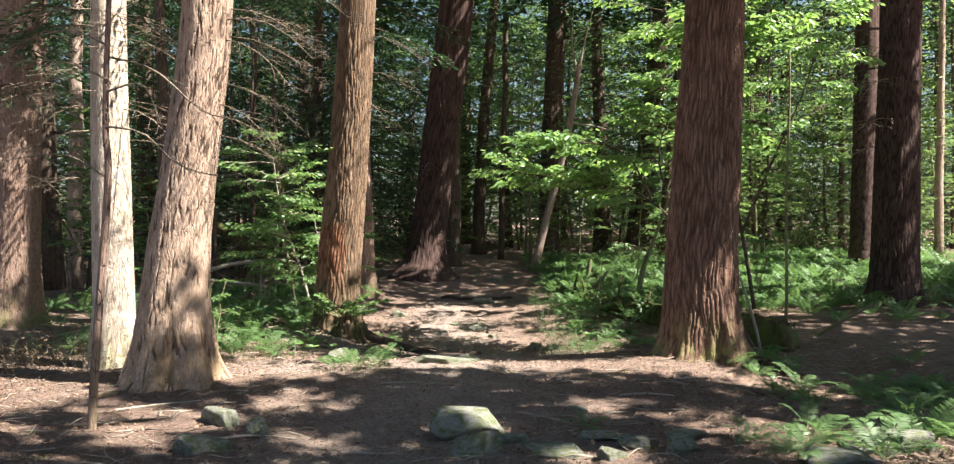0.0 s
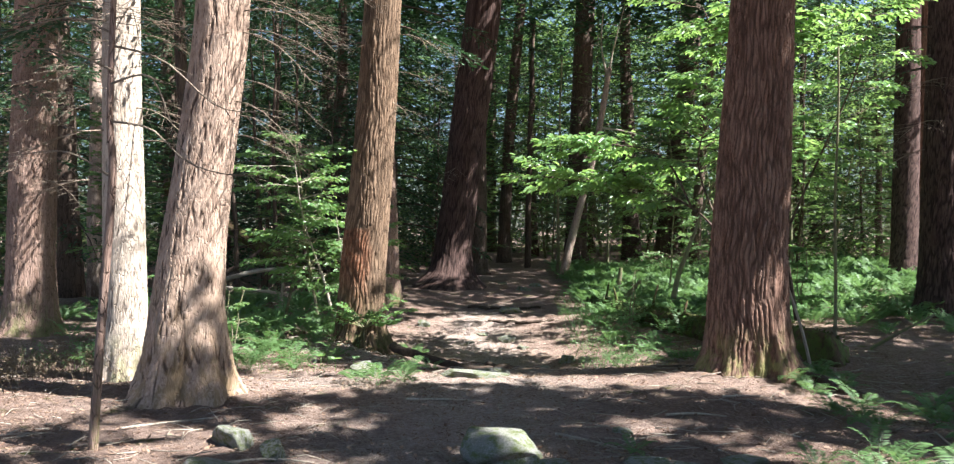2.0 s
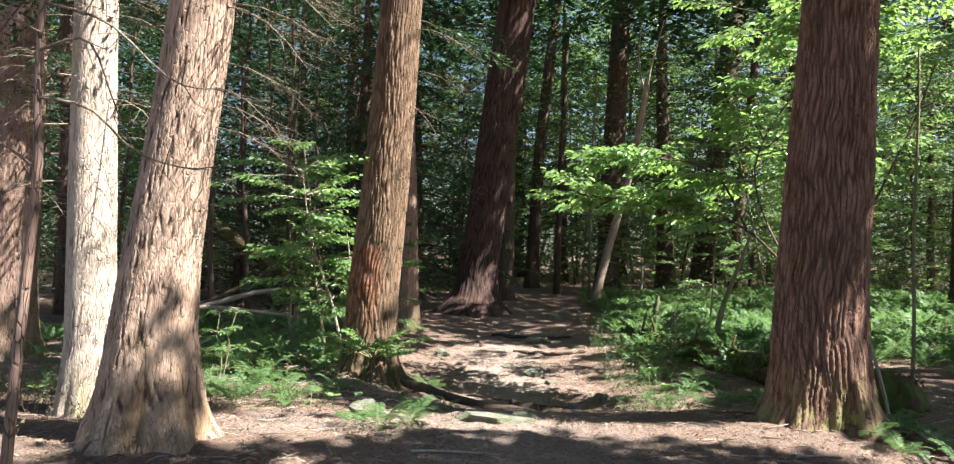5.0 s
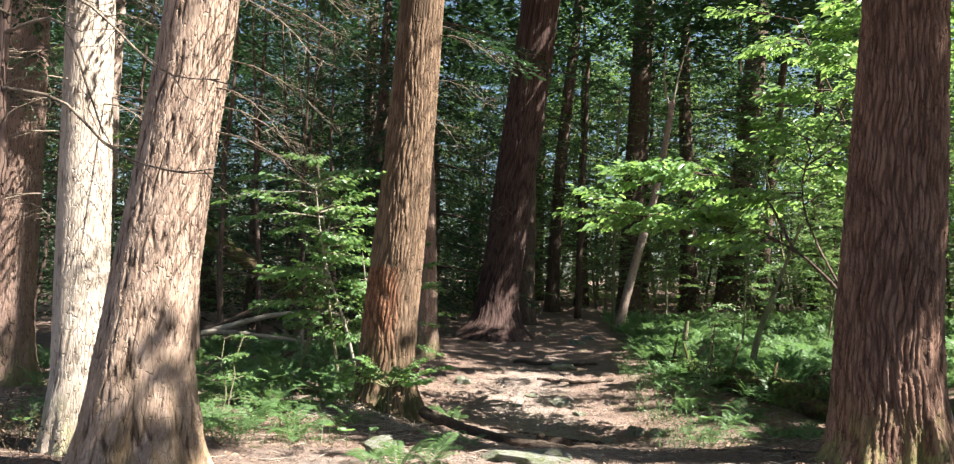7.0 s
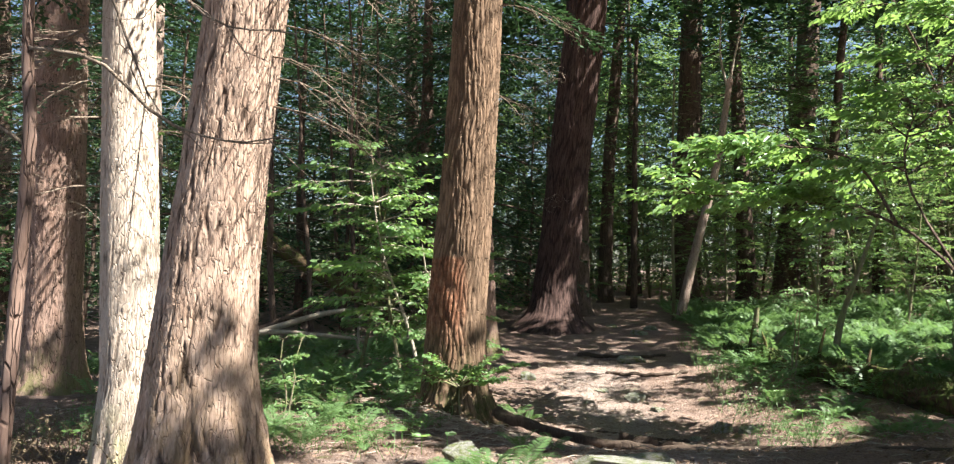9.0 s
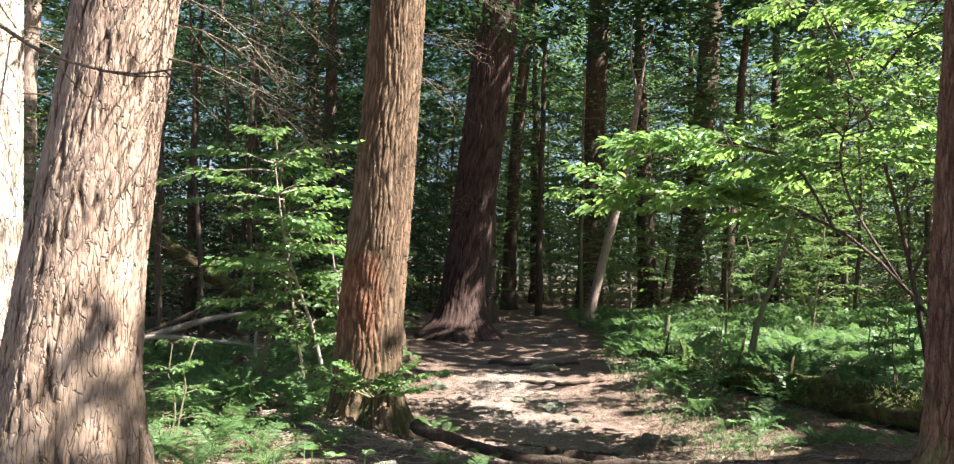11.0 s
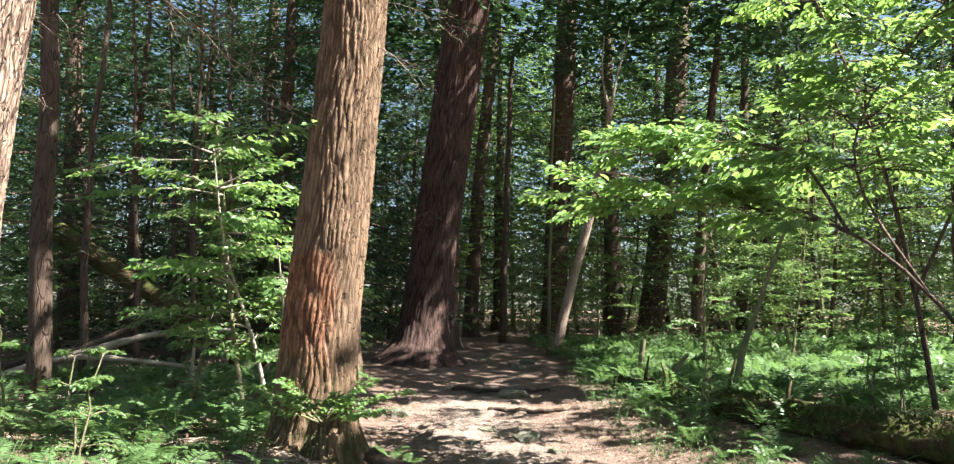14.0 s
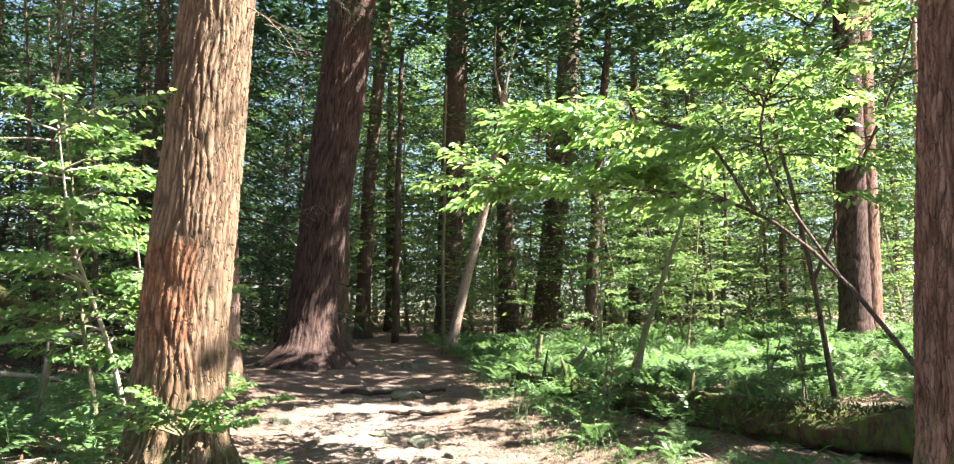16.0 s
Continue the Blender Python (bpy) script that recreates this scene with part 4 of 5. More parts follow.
for limb, count, far, lift in ((MAIN, 14, 0.5, 0.1), (MIDDLE, 13, 0.3, 0.15), (UPPER, 20, 0.3, 0.2)):
    for n in range(count):
        a = woody_line(limb, 60)[int(rng.uniform(far, 1.0) * 59)]
        w = rng.uniform(1.9, 4.6)
        l = rng.uniform(0.5, 1.1)
        SPRAYS.append((a, a + np.array([math.cos(w) * l, math.sin(w) * l, rng.uniform(-0.3, 0.3) * l + lift * 0.5])))
for n in range(9):
    a = woody_line(MAIN, 60)[int(rng.uniform(0.72, 1.0) * 59)]
    SPRAYS.append((a, a + np.array([rng.uniform(-1.0, 0.1), rng.uniform(-0.7, 0.5), rng.uniform(-0.1, 0.3)])))
for n in range(13):
    a = woody_line(UPPER, 60)[int(rng.uniform(0.3, 1.0) * 59)]
    SPRAYS.append((a, a + np.array([rng.uniform(0.4, 1.3), rng.uniform(-0.6, 0.6), rng.uniform(0.0, 0.5)])))
leafy_tree("beech_tree", "young beech arching over the path with bright sunlit leaves", [(MAIN, 0.027, 0.008), (UPPER, 0.017, 0.006), (MIDDLE, 0.02, 0.006)], SPRAYS, LEAF_BEECH, BARK_FAR, 0.13, 91, twigs=11, spread=0.62, count=7)

# a second young broad-leaved tree behind it, among the ferns
BACK = [(5.6, 19.6, 0.0), (5.3, 19.5, 1.6), (4.9, 19.4, 3.2), (4.3, 19.3, 4.8), (3.6, 19.2, 6.2)]
BACK2 = [(5.3, 19.5, 1.6), (5.8, 19.2, 3.0), (6.4, 18.9, 4.6), (6.7, 18.7, 6.0)]
SPRAYS = []
for n in range(44):
    a = woody_line(BACK if n % 5 < 3 else BACK2, 60)[int(rng.uniform(0.42, 1.0) * 59)]
    w = rng.uniform(0, 2 * math.pi)
    l = rng.uniform(0.7, 1.5)
    SPRAYS.append((a, a + np.array([math.cos(w) * l, math.sin(w) * l, rng.uniform(-0.3, 0.15) * l])))
leafy_tree("young_tree", "young broad-leaved tree with layered light green sprays among ferns", [(BACK, 0.045, 0.010), (BACK2, 0.03, 0.008)], SPRAYS, LEAF_BEECH, BARK_FAR, 0.125, 94, twigs=12, spread=0.6, count=7)

# the young tree beside the straight brown trunk
HOLLY = [(-3.30, 17.3, 0.25), (-3.45, 17.2, 0.9), (-3.75, 17.0, 1.9), (-3.9, 16.9, 3.0)]
HOLLY2 = [(-3.15, 17.4, 0.25), (-3.12, 17.3, 1.0), (-3.2, 17.1, 2.0)]
SPRAYS = [((-3.9, 16.9, 2.95), (-2.55, 15.5, 2.95)), ((-3.9, 16.9, 2.9), (-3.3, 15.9, 2.85)), ((-3.9, 16.9, 2.95), (-4.7, 16.3, 3.0)), ((-3.9, 16.9, 2.85), (-5.4, 16.9, 2.7)), ((-3.8, 17, 2.5), (-4.9, 16.4, 2.4))]
for n in range(26):
    a = woody_line(HOLLY if n % 3 else HOLLY2, 40)[int(rng.uniform(0.3, 0.95) * 39)]
    w = rng.uniform(0, 2 * math.pi)
    SPRAYS.append((a, a + np.array([math.cos(w) * rng.uniform(0.5, 1.3), math.sin(w) * 0.9, rng.uniform(-0.2, 0.3)])))
leafy_tree("young_tree", "young leafy tree with pale stems beside a thick trunk", [(HOLLY, 0.03, 0.008), (HOLLY2, 0.025, 0.008)], SPRAYS, LEAF_BEECH, WOOD_GREY, 0.10, 92)

# low green seedling at the foot of the straight trunk
SPRAYS = [((-2.35, 15.1, 0.25), (-2.35 + math.cos(w) * l, 15.1 + 0.3 * math.sin(w) - 0.1, 0.50 + 0.12 * math.sin(3 * w))) for w, l in ((0.1, 0.75), (0.6, 0.5), (1.2, 0.3), (2.4, 0.5), (2.9, 0.7), (3.3, 0.85), (4.2, 0.4), (5.2, 0.4), (5.8, 0.6))]
leafy_tree("seedling", "fresh green hemlock seedling at a trunk's foot", [([(-2.35, 15.1, -0.05), (-2.36, 15.1, 0.15), (-2.35, 15.1, 0.28)], 0.012, 0.006)], SPRAYS, LEAF_BEECH, BARK_THIN, 0.062, 93, "seedling", 12, 0.22, 9)

# the near thin sapling with bare branches
SAP = [(-3.42, 8.6, -0.1), (-3.37, 8.6, 0.75), (-3.27, 8.6, 2.12), (-3.30, 8.62, 2.64), (-3.26, 8.6, 3.7), (-3.2, 8.65, 5.5)]
sapling = thing("sapling", pose(*SAP[0]), "thin bare sapling with crooked dark branches", "sapling")
s = Shape()
line = woody_line(SAP, 30) - SAP[0]
tube(s, line, np.linspace(0.04, 0.018, 30), 10)
part("stem", s.mesh("stem", BARK_ROSE), sapling)
for pts in ([(-3.27, 8.6, 2.15), (-3.6, 8.5, 2.35), (-4.1, 8.5, 2.3)], [(-3.28, 8.6, 2.6), (-3.0, 8.7, 2.55), (-2.75, 8.8, 2.3), (-2.45, 8.9, 2.2), (-2.2, 8.9, 2.22)], [(-3.28, 8.6, 2.9), (-2.95, 8.55, 2.95), (-2.8, 8.6, 2.6), (-2.7, 8.6, 2.35)],
            [(-3.27, 8.6, 3.2), (-2.9, 8.7, 3.1), (-2.5, 8.8, 2.75), (-2.2, 8.9, 2.72)], [(-3.27, 8.6, 3.3), (-3.7, 8.7, 3.45), (-4.2, 8.7, 3.3)], [(-3.26, 8.6, 3.0), (-3.5, 8.3, 3.1), (-3.8, 8.0, 3.05)]):
    s = Shape()
    b = woody_line(pts, 12) - SAP[0]
    tube(s, b, np.linspace(0.011, 0.003, 12), 5)
    for m in (4, 6, 8, 10):
        w = unit(b[m] - b[m - 1] + rng.normal(0, 0.03, 3))
        tube(s, [b[m], b[m] + w * 0.12 + rng.normal(0, 0.03, 3), b[m] + w * 0.26 + rng.normal(0, 0.06, 3)], [0.004, 0.003, 0.001], 4)
    part("branch", s.mesh("branch", TWIG), sapling)

# dry twiggy branches on the old trunks: tree, height, way and length
for tree, h, way, length in [(TREE_FL, 2.6, (0.9, -0.5, 0.1), 1.5), (TREE_FL, 3.1, (0.3, -0.9, 0.1), 1.3), (TREE_FL, 3.6, (1, -0.2, 0), 1.8), (TREE_FL, 4.2, (-0.4, -0.9, 0.1), 1.4), (TREE_FL, 4.6, (0.8, -0.7, 0), 1.9), (TREE_FL, 5.2, (0.2, -1, 0), 1.7),
                             (TREE_FL, 3.3, (-0.9, -0.5, 0), 1.4), (TREE_W, 2.4, (-1, -0.4, 0.1), 1.2), (TREE_W, 3.0, (-0.7, -0.7, 0), 1.4), (TREE_W, 3.4, (0.9, 0.3, 0), 1.2), (TREE_W, 3.9, (-0.9, 0.2, 0), 1.6), (TREE_W, 4.3, (0.3, -1, 0), 1.3), (TREE_W, 4.5, (-0.8, -0.8, 0), 1.8),
                             (TREE_L, 3.4, (0.95, 0.1, -0.1), 1.1), (TREE_L, 3.9, (1, 0.05, 0.0), 1.3), (TREE_L, 4.2, (1, -0.1, 0), 1.2), (TREE_L, 4.6, (1, 0.0, 0.1), 1.6), (TREE_L, 4.4, (-0.9, -0.3, 0), 1.3), (TREE_L, 4.0, (-1, 0.3, 0), 1.1),
                             (TREE_M, 4.4, (1, 0.2, 0.1), 0.9), (TREE_M, 4.0, (0.8, -0.5, -0.3), 0.7), (TREE_M, 5.0, (1, -0.3, 0), 1.1), (TREE_RR, 4.2, (-1, -0.5, 0), 1.9), (TREE_RR, 5.0, (-0.8, -0.7, 0.1), 2.0), (TREE_RR, 3.6, (-1, 0.1, 0), 1.5), (TREE_RR, 5.6, (-0.9, -0.2, 0), 2.2),
                             (TREE_G, 9.5, (-1, -0.5, -0.2), 2.2), (TREE_G, 8.5, (-0.6, -0.8, -0.2), 1.8), (TREE_D, 5.0, (-1, -0.5, 0), 1.0), (TREE_D, 6.5, (-0.8, -0.6, 0), 1.4), (TREE_D, 3.6, (-0.4, -0.9, -0.2), 0.9), (TREE_F, 8.0, (1, -0.5, 0), 2.0), (TREE_Q, 4.0, (-1, -0.5, 0), 2.0), (TREE_Q, 5.5, (-1, 0, 0), 2.4)]:
    s = Shape()
    lean = {TREE_L: 0.10, TREE_M: 0.07, TREE_D: 0.118}.get(tree, 0.0) * h
    bough(s, None, np.array([lean, 0, h]) + unit(np.array(way, float)) * (0.22 if tree != TREE_D else 0.45), way, length * 0.8, rng, 0.5, False, 0.08, fine=True)
    tagged(part("dead_branch", s.mesh("dead_branch", TWIG), tree, "dry grey-brown twiggy branch"))

for n in range(30):
    tree = (TREE_FL, TREE_W, TREE_L)[n % 3]
    h, a = rng.uniform(2.6, 5.4), rng.uniform(2.6, 6.8)
    if tree == TREE_L and h < 4.2:
        a = rng.uniform(-0.6, 0.1)
    way = (math.cos(a), math.sin(a), rng.uniform(-0.1, 0.2))
    s = Shape()
    bough(s, None, np.array([0.1 * h if tree == TREE_L else 0.0, 0, h]) + unit(np.array(way)) * 0.2, way, rng.uniform(0.6, 1.2), rng, 0.6, False, 0.07, fine=True)
    part("dead_branch", s.mesh("dead_branch", TWIG), tree, "dry grey-brown twiggy branch")

# low green boughs of the old trees that hang into view
for tree, h, way, length in [(TREE_W, 4.3, (-0.6, -0.8, 0), 1.6), (TREE_FL, 4.8, (0.7, -0.7, 0), 2.2), (TREE_FL, 4.2, (0.2, -1, 0), 1.8), (TREE_M, 5.2, (0.9, 0.5, 0), 1.6), (TREE_W, 5.3, (0.9, 0.5, 0.0), 2.4), (TREE_W, 5.7, (0.8, 0.8, 0), 2.7), (TREE_W, 5.5, (1, 0.1, 0), 2.2), (TREE_W, 4.9, (-0.8, 0.5, 0), 2.2), (TREE_W, 5.3, (0.2, 1, 0), 2.5), (TREE_FL, 5.6, (0.9, -0.3, 0), 2.8), (TREE_FL, 6.2, (0.6, 0.6, 0), 3.0),
                             (TREE_M, 6.2, (-1, 0.3, 0), 2.6), (TREE_M, 6.6, (-0.7, 0.8, 0), 2.8), (TREE_M2, 6.5, (-1, -0.2, 0), 2.6), (TREE_M2, 5.2, (-0.8, 0.5, 0), 2.6), (TREE_M2, 7.4, (0.9, 0.4, 0), 2.6), (TREE_RR, 6.2, (-1, -0.3, 0), 3.2), (TREE_RR, 5.4, (-0.7, 0.6, 0), 3.0), (TREE_R, 6.6, (1, 0.6, 0), 2.8),
                             (TREE_D2, 7, (1, -0.2, 0), 3.0), (TREE_D2, 8.5, (0.8, -0.6, 0), 3.0), (TREE_D, 8.0, (1, -0.2, 0), 2.8), (TREE_Q, 6, (-1, -0.4, 0), 3.0), (TREE_Q, 7, (-0.6, -0.8, 0), 3.0), (TREE_G, 9, (1, -0.3, 0), 3.4), (TREE_G, 11, (-1, -0.3, 0), 3.4), (TREE_F, 9, (-1, -0.4, 0), 3.0), (TREE_F, 10.5, (1, -0.4, 0), 3.2)]:
    w, g = Shape(), Shape()
    lean = {TREE_L: 0.09, TREE_M: 0.06, TREE_D: 0.118}.get(tree, 0.0) * h
    bough(w, g, np.array([lean, 0, h]), way, length, rng, 0.3, True, 0.07, 0.085)
    limb = part("bough", w.mesh("bough", BARK_FAR), tree)
    part("needles", g.mesh("needles", NEEDLE, False), limb)

# the slender pale leaning tree beyond the ferns and its upright neighbour
THIN = [(1.54, 31.05, 0.1), (1.97, 31.05, 1.96), (2.62, 31.05, 4.5), (3.08, 31.05, 7.17)]
pale = thing("broken_tree", pose(*THIN[0]), "slender pale leaning tree with a broken forked top", "tree")
s = Shape()
tube(s, woody_line(THIN, 24) - THIN[0], np.linspace(0.15, 0.085, 24), 12)
part("trunk", s.mesh("trunk", BARK_PALE), pale)
for pts in ([(3.06, 31.05, 7.0), (3.2, 31.0, 7.8), (3.55, 31.0, 9.2)], [(3.0, 31.05, 6.9), (2.8, 31.0, 7.9), (2.85, 31.0, 9.0)], [(2.75, 31.05, 5.2), (3.4, 30.9, 5.1), (4.2, 30.8, 4.9)]):
    s = Shape()
    tube(s, woody_line(pts, 10) - THIN[0], np.linspace(0.045, 0.015, 10), 7)
    part("branch", s.mesh("branch", WOOD_GREY), pale)
for x, y, h, r, lean, mat, label in [(1.40, 31.3, 7.5, 0.05, 0.1, BARK_THIN, "thin upright grey-green stem"), (-6.35, 18.4, 9, 0.13, -0.25, BARK_FAR, "thin dark trunk in the shade"), (-10.4, 23.0, 12, 0.17, 0.1, BARK_PALE, "slim pale trunk caught by the sun"),
                                     (10.3, 18.6, 8, 0.14, -0.9, BARK_THIN, "slim leaning grey-green trunk"), (4.9, 15.6, 5, 0.025, 0.05, BARK_THIN, "thin upright sapling stem"), (13.6, 32.0, 10, 0.16, 0.0, BARK_PALE, "slim pale sunlit trunk"), (15.2, 31.0, 10, 0.14, 0.1, BARK_PALE, "slim pale sunlit trunk"),
                                     (4.1, 14.2, 1.9, 0.022, -0.6, WOOD_GREY, "bare pale stick leaning by a trunk"), (7.3, 38.0, 11, 0.2, 0.9, BARK_FAR, "dark slim trunk behind leaves"), (10.6, 43.0, 13, 0.22, 0.3, BARK_FAR, "dark slim trunk behind leaves"), (0.5, 37.5, 10, 0.12, 0.2, BARK_FAR, "thin dark trunk in the shade")]:
    z0 = float(ground_z(x, y))
    pole = thing("slim_tree" if h > 3 else "stick", pose(x, y, z0), label, "tree" if h > 3 else "stick")
    s = Shape()
    z = np.linspace(-0.1, h, 12)
    tube(s, np.column_stack([lean * np.clip(z / h, 0, 1) ** 1.2 + 0.02 * np.sin(z * 2), 0.02 * np.cos(z * 1.7), z]), np.linspace(r * 1.15, r * 0.6, 12), 10)
    part("stem", s.mesh("stem", mat), pole)
    for k in range(5 if h > 6 else 0):
        w, a = Shape(), rng.uniform(0, 7)
        bough(w, None, np.array([lean * (0.25 + 0.14 * k) ** 1.2, 0, h * (0.25 + 0.14 * k)]), (math.cos(a), math.sin(a), 0.2), rng.uniform(0.5, 1.1), rng, 0.3, False, 0.12, fine=True)
        part("dead_branch", w.mesh("dead_branch", TWIG), pole, "dry thin branch")

# ---- fallen wood ----


def log(name, points, r0, r1, mat, label, sides=26, seed=1, rough=0.18, wander=0.0):
    rng = np.random.default_rng(seed)
    line = woody_line(points, 110)
    if wander:
        k = np.linspace(0, 1, 110)[:, None]
        line = line + wander * np.column_stack([wobble(k * 9, seed + 5), wobble(k * 9, seed + 6), 0.7 * wobble(k * 14, seed + 7)])
    foot = line[0].copy()
    r = np.linspace(r0, r1, len(line))
    d = unit(np.gradient(line, axis=0))
    a = unit(np.cross(d, (0, 0, 1)))
    b = np.cross(a, d)
    w = np.linspace(0, 2 * np.pi, sides, endpoint=False)
    grid = np.stack([np.repeat(np.linspace(0, 9, len(line))[:, None], sides, 1), np.cos(w)[None] * 1.4 + 0 * r[:, None], np.sin(w)[None] * 1.4 + 0 * r[:, None]], -1)
    R = r[:, None] * (1 + rough * wobble(grid, seed) + 0.5 * rough * wobble(grid * 3.1, seed + 1) + 0.25 * rough * wobble(grid * 9.3, seed + 2))
    v = line[:, None] - foot + R[..., None] * (a[:, None] * np.cos(w)[None, :, None] + b[:, None] * np.sin(w)[None, :, None])
    i, j = np.meshgrid(np.arange(len(line) - 1), np.arange(sides), indexing="ij")
    k = (j + 1) % sides
    f = np.stack([i * sides + j, i * sides + k, (i + 1) * sides + k, (i + 1) * sides + j], -1).reshape(-1, 4)
    caps = np.array([[c * sides * (len(line) - 1) + m, c * sides * (len(line) - 1) + (m + 1) % sides, len(line) * sides + c] for c in (0, 1) for m in range(sides)])
    v = np.concatenate([v.reshape(-1, 3), [line[0] - foot], [line[-1] - foot]])
    ob = thing(name, pose(*foot), label, name.split("_")[-1])
    part("wood", mesh_of("wood", v, [f, caps], mat), ob)
    return ob, line - foot, r


mossy, line, r = log("fallen_log", [(x, y, float(ground_z(x, y)) + lift) for x, y, lift in ((1.75, 23.3, 0.06), (2.35, 21.3, 0.10), (3.1, 19.3, 0.16), (3.55, 17.8, 0.18), (4.15, 16.6, 0.2), (5.0, 15.5, 0.18))], 0.14, 0.26, WOOD_ROT, "rotten dark fallen log overgrown with moss", seed=5, rough=0.42, wander=0.06)
s = Shape()
q = np.random.default_rng(96)
for n in range(3200):
    m = int(q.integers(2, 106))
    w = q.normal(0, 0.7)
    base = line[m] + np.array([math.sin(w) * 0.8, math.sin(w) * 0.4, math.cos(w)]) * r[m] * 1.02 + q.normal(0, 0.05, 3) * (1, 1, 0.2)
    blades(s, base[None], np.array([[q.normal(), q.normal(), 1.2]]), np.array([[q.normal(), q.normal(), 0.1]]), [q.uniform(0.03, 0.11)], [q.uniform(0.015, 0.05)])
tagged(part("moss_cover", s.mesh("moss_cover", MOSS, False), mossy), kind="stuff")
for m, h, lx in ((12, 0.45, 0.1), (20, 0.35, -0.1), (34, 0.5, 0.15), (48, 0.3, 0.1), (64, 0.25, -0.05)):
    s = Shape()
    tube(s, [line[m] + (0, 0, 0.05), line[m] + (lx * 0.5, 0, r[m] + h * 0.5), line[m] + (lx, 0.03, r[m] + h)], [0.035, 0.028, 0.014], 7)
    part("branch_stub", s.mesh("branch_stub", WOOD_ROT), mossy)
log("fallen_log", [(-9.6, 25.5, 2.9), (-8.4, 25.3, 2.2), (-6.9, 25.2, 1.3), (-4.9, 25.0, 0.25)], 0.22, 0.15, WOOD_ROT, "black fallen trunk leaning in the thicket", 18, 6, 0.1)
log("fallen_branch", [(-7.6, 20.6, 0.28), (-6.5, 20.6, 0.62), (-5.6, 20.7, 0.86), (-4.5, 20.8, 0.93)], 0.07, 0.03, WOOD_GREY, "bleached fallen branch lying in the thicket", 12, 7, 0.08)
log("fallen_branch", [(-7.8, 20.2, 0.2), (-6.8, 20.3, 0.5), (-5.9, 20.6, 0.45), (-5.0, 21.2, 0.3)], 0.06, 0.025, WOOD_GREY, "grey crooked fallen branch in the thicket", 12, 8, 0.08)
log("fallen_branch", [(-9.4, 20.8, 0.15), (-7.4, 20.9, 0.45), (-6.3, 21.2, 0.9), (-5.8, 21.5, 1.3)], 0.08, 0.03, BARK_FAR, "dark crooked fallen branch in the thicket", 12, 9, 0.08)
log("dead_stem", [(-5.05, 20.5, 0.0), (-5.06, 20.5, 0.45), (-5.03, 20.5, 0.85)], 0.03, 0.02, WOOD_GREY, "short pale dead upright stem", 10, 10, 0.05)
log("stump", [(2.85, 26.2, 0.0), (2.86, 26.2, 0.4), (2.9, 26.2, 0.75)], 0.08, 0.05, BARK_THIN, "narrow grey stump among ferns", 12, 11, 0.1)
log("dead_stem", [(3.57, 22.1, 0.0), (3.7, 22.1, 0.7), (3.95, 22.1, 1.4), (4.5, 22.1, 2.9)], 0.075, 0.025, BARK_THIN, "leaning dead sapling growing from the log", 12, 12, 0.06)
log("dead_stem", [(2.5, 22.9, 0.05), (2.75, 22.8, 0.35), (2.95, 22.8, 0.6)], 0.07, 0.03, BARK_THIN, "short leaning dead stem among ferns", 12, 13, 0.06)
log("fallen_stick", [(5.3, 15.2, 0.0), (5.6, 15.0, 0.25), (6.1, 14.9, 0.55)], 0.03, 0.015, BARK_THIN, "bare stick propped near the log", 8, 14, 0.05)

# surface roots
for pts, r0, r1 in (([(-1.95, 15.2, -0.06), (-1.65, 15.05, -0.12), (-1.2, 15.05, -0.24), (-0.5, 15.15, -0.36), (0.1, 15.1, -0.40), (0.9, 14.9, -0.36), (1.9, 14.4, -0.22), (2.5, 13.6, -0.05)], 0.06, 0.04),
                    ([(-0.55, 15.9, -0.42), (-0.2, 15.7, -0.44), (0.25, 15.6, -0.46), (0.6, 15.3, -0.48)], 0.05, 0.05), ([(-2.3, 27.7, 0.2), (-3.0, 27.2, 0.05), (-3.8, 26.9, -0.05)], 0.14, 0.05), ([(-1.6, 27.6, 0.15), (-1.1, 27.2, 0.0), (-0.6, 27.0, -0.08)], 0.12, 0.05),
                    ([(-1.2, 17.0, -0.5), (-0.4, 16.6, -0.52), (0.4, 16.4, -0.54)], 0.02, 0.02), ([(3.35, 12.75, 0.06), (3.7, 12.4, -0.05), (4.0, 12.1, -0.15)], 0.06, 0.03), ([(-0.6, 21.4, -0.26), (0.1, 21.2, -0.26), (0.8, 21.3, -0.24)], 0.03, 0.03), ([(-1.2, 23.6, -0.14), (-0.2, 23.4, -0.15), (0.6, 23.6, -0.12)], 0.035, 0.03)):
    log("tree_root", pts, r0, r1, BARK_ROOT, "dark gnarled tree root crossing the earth", 14, int(abs(pts[0][0] * 100)) + 3, 0.35, 0.035)

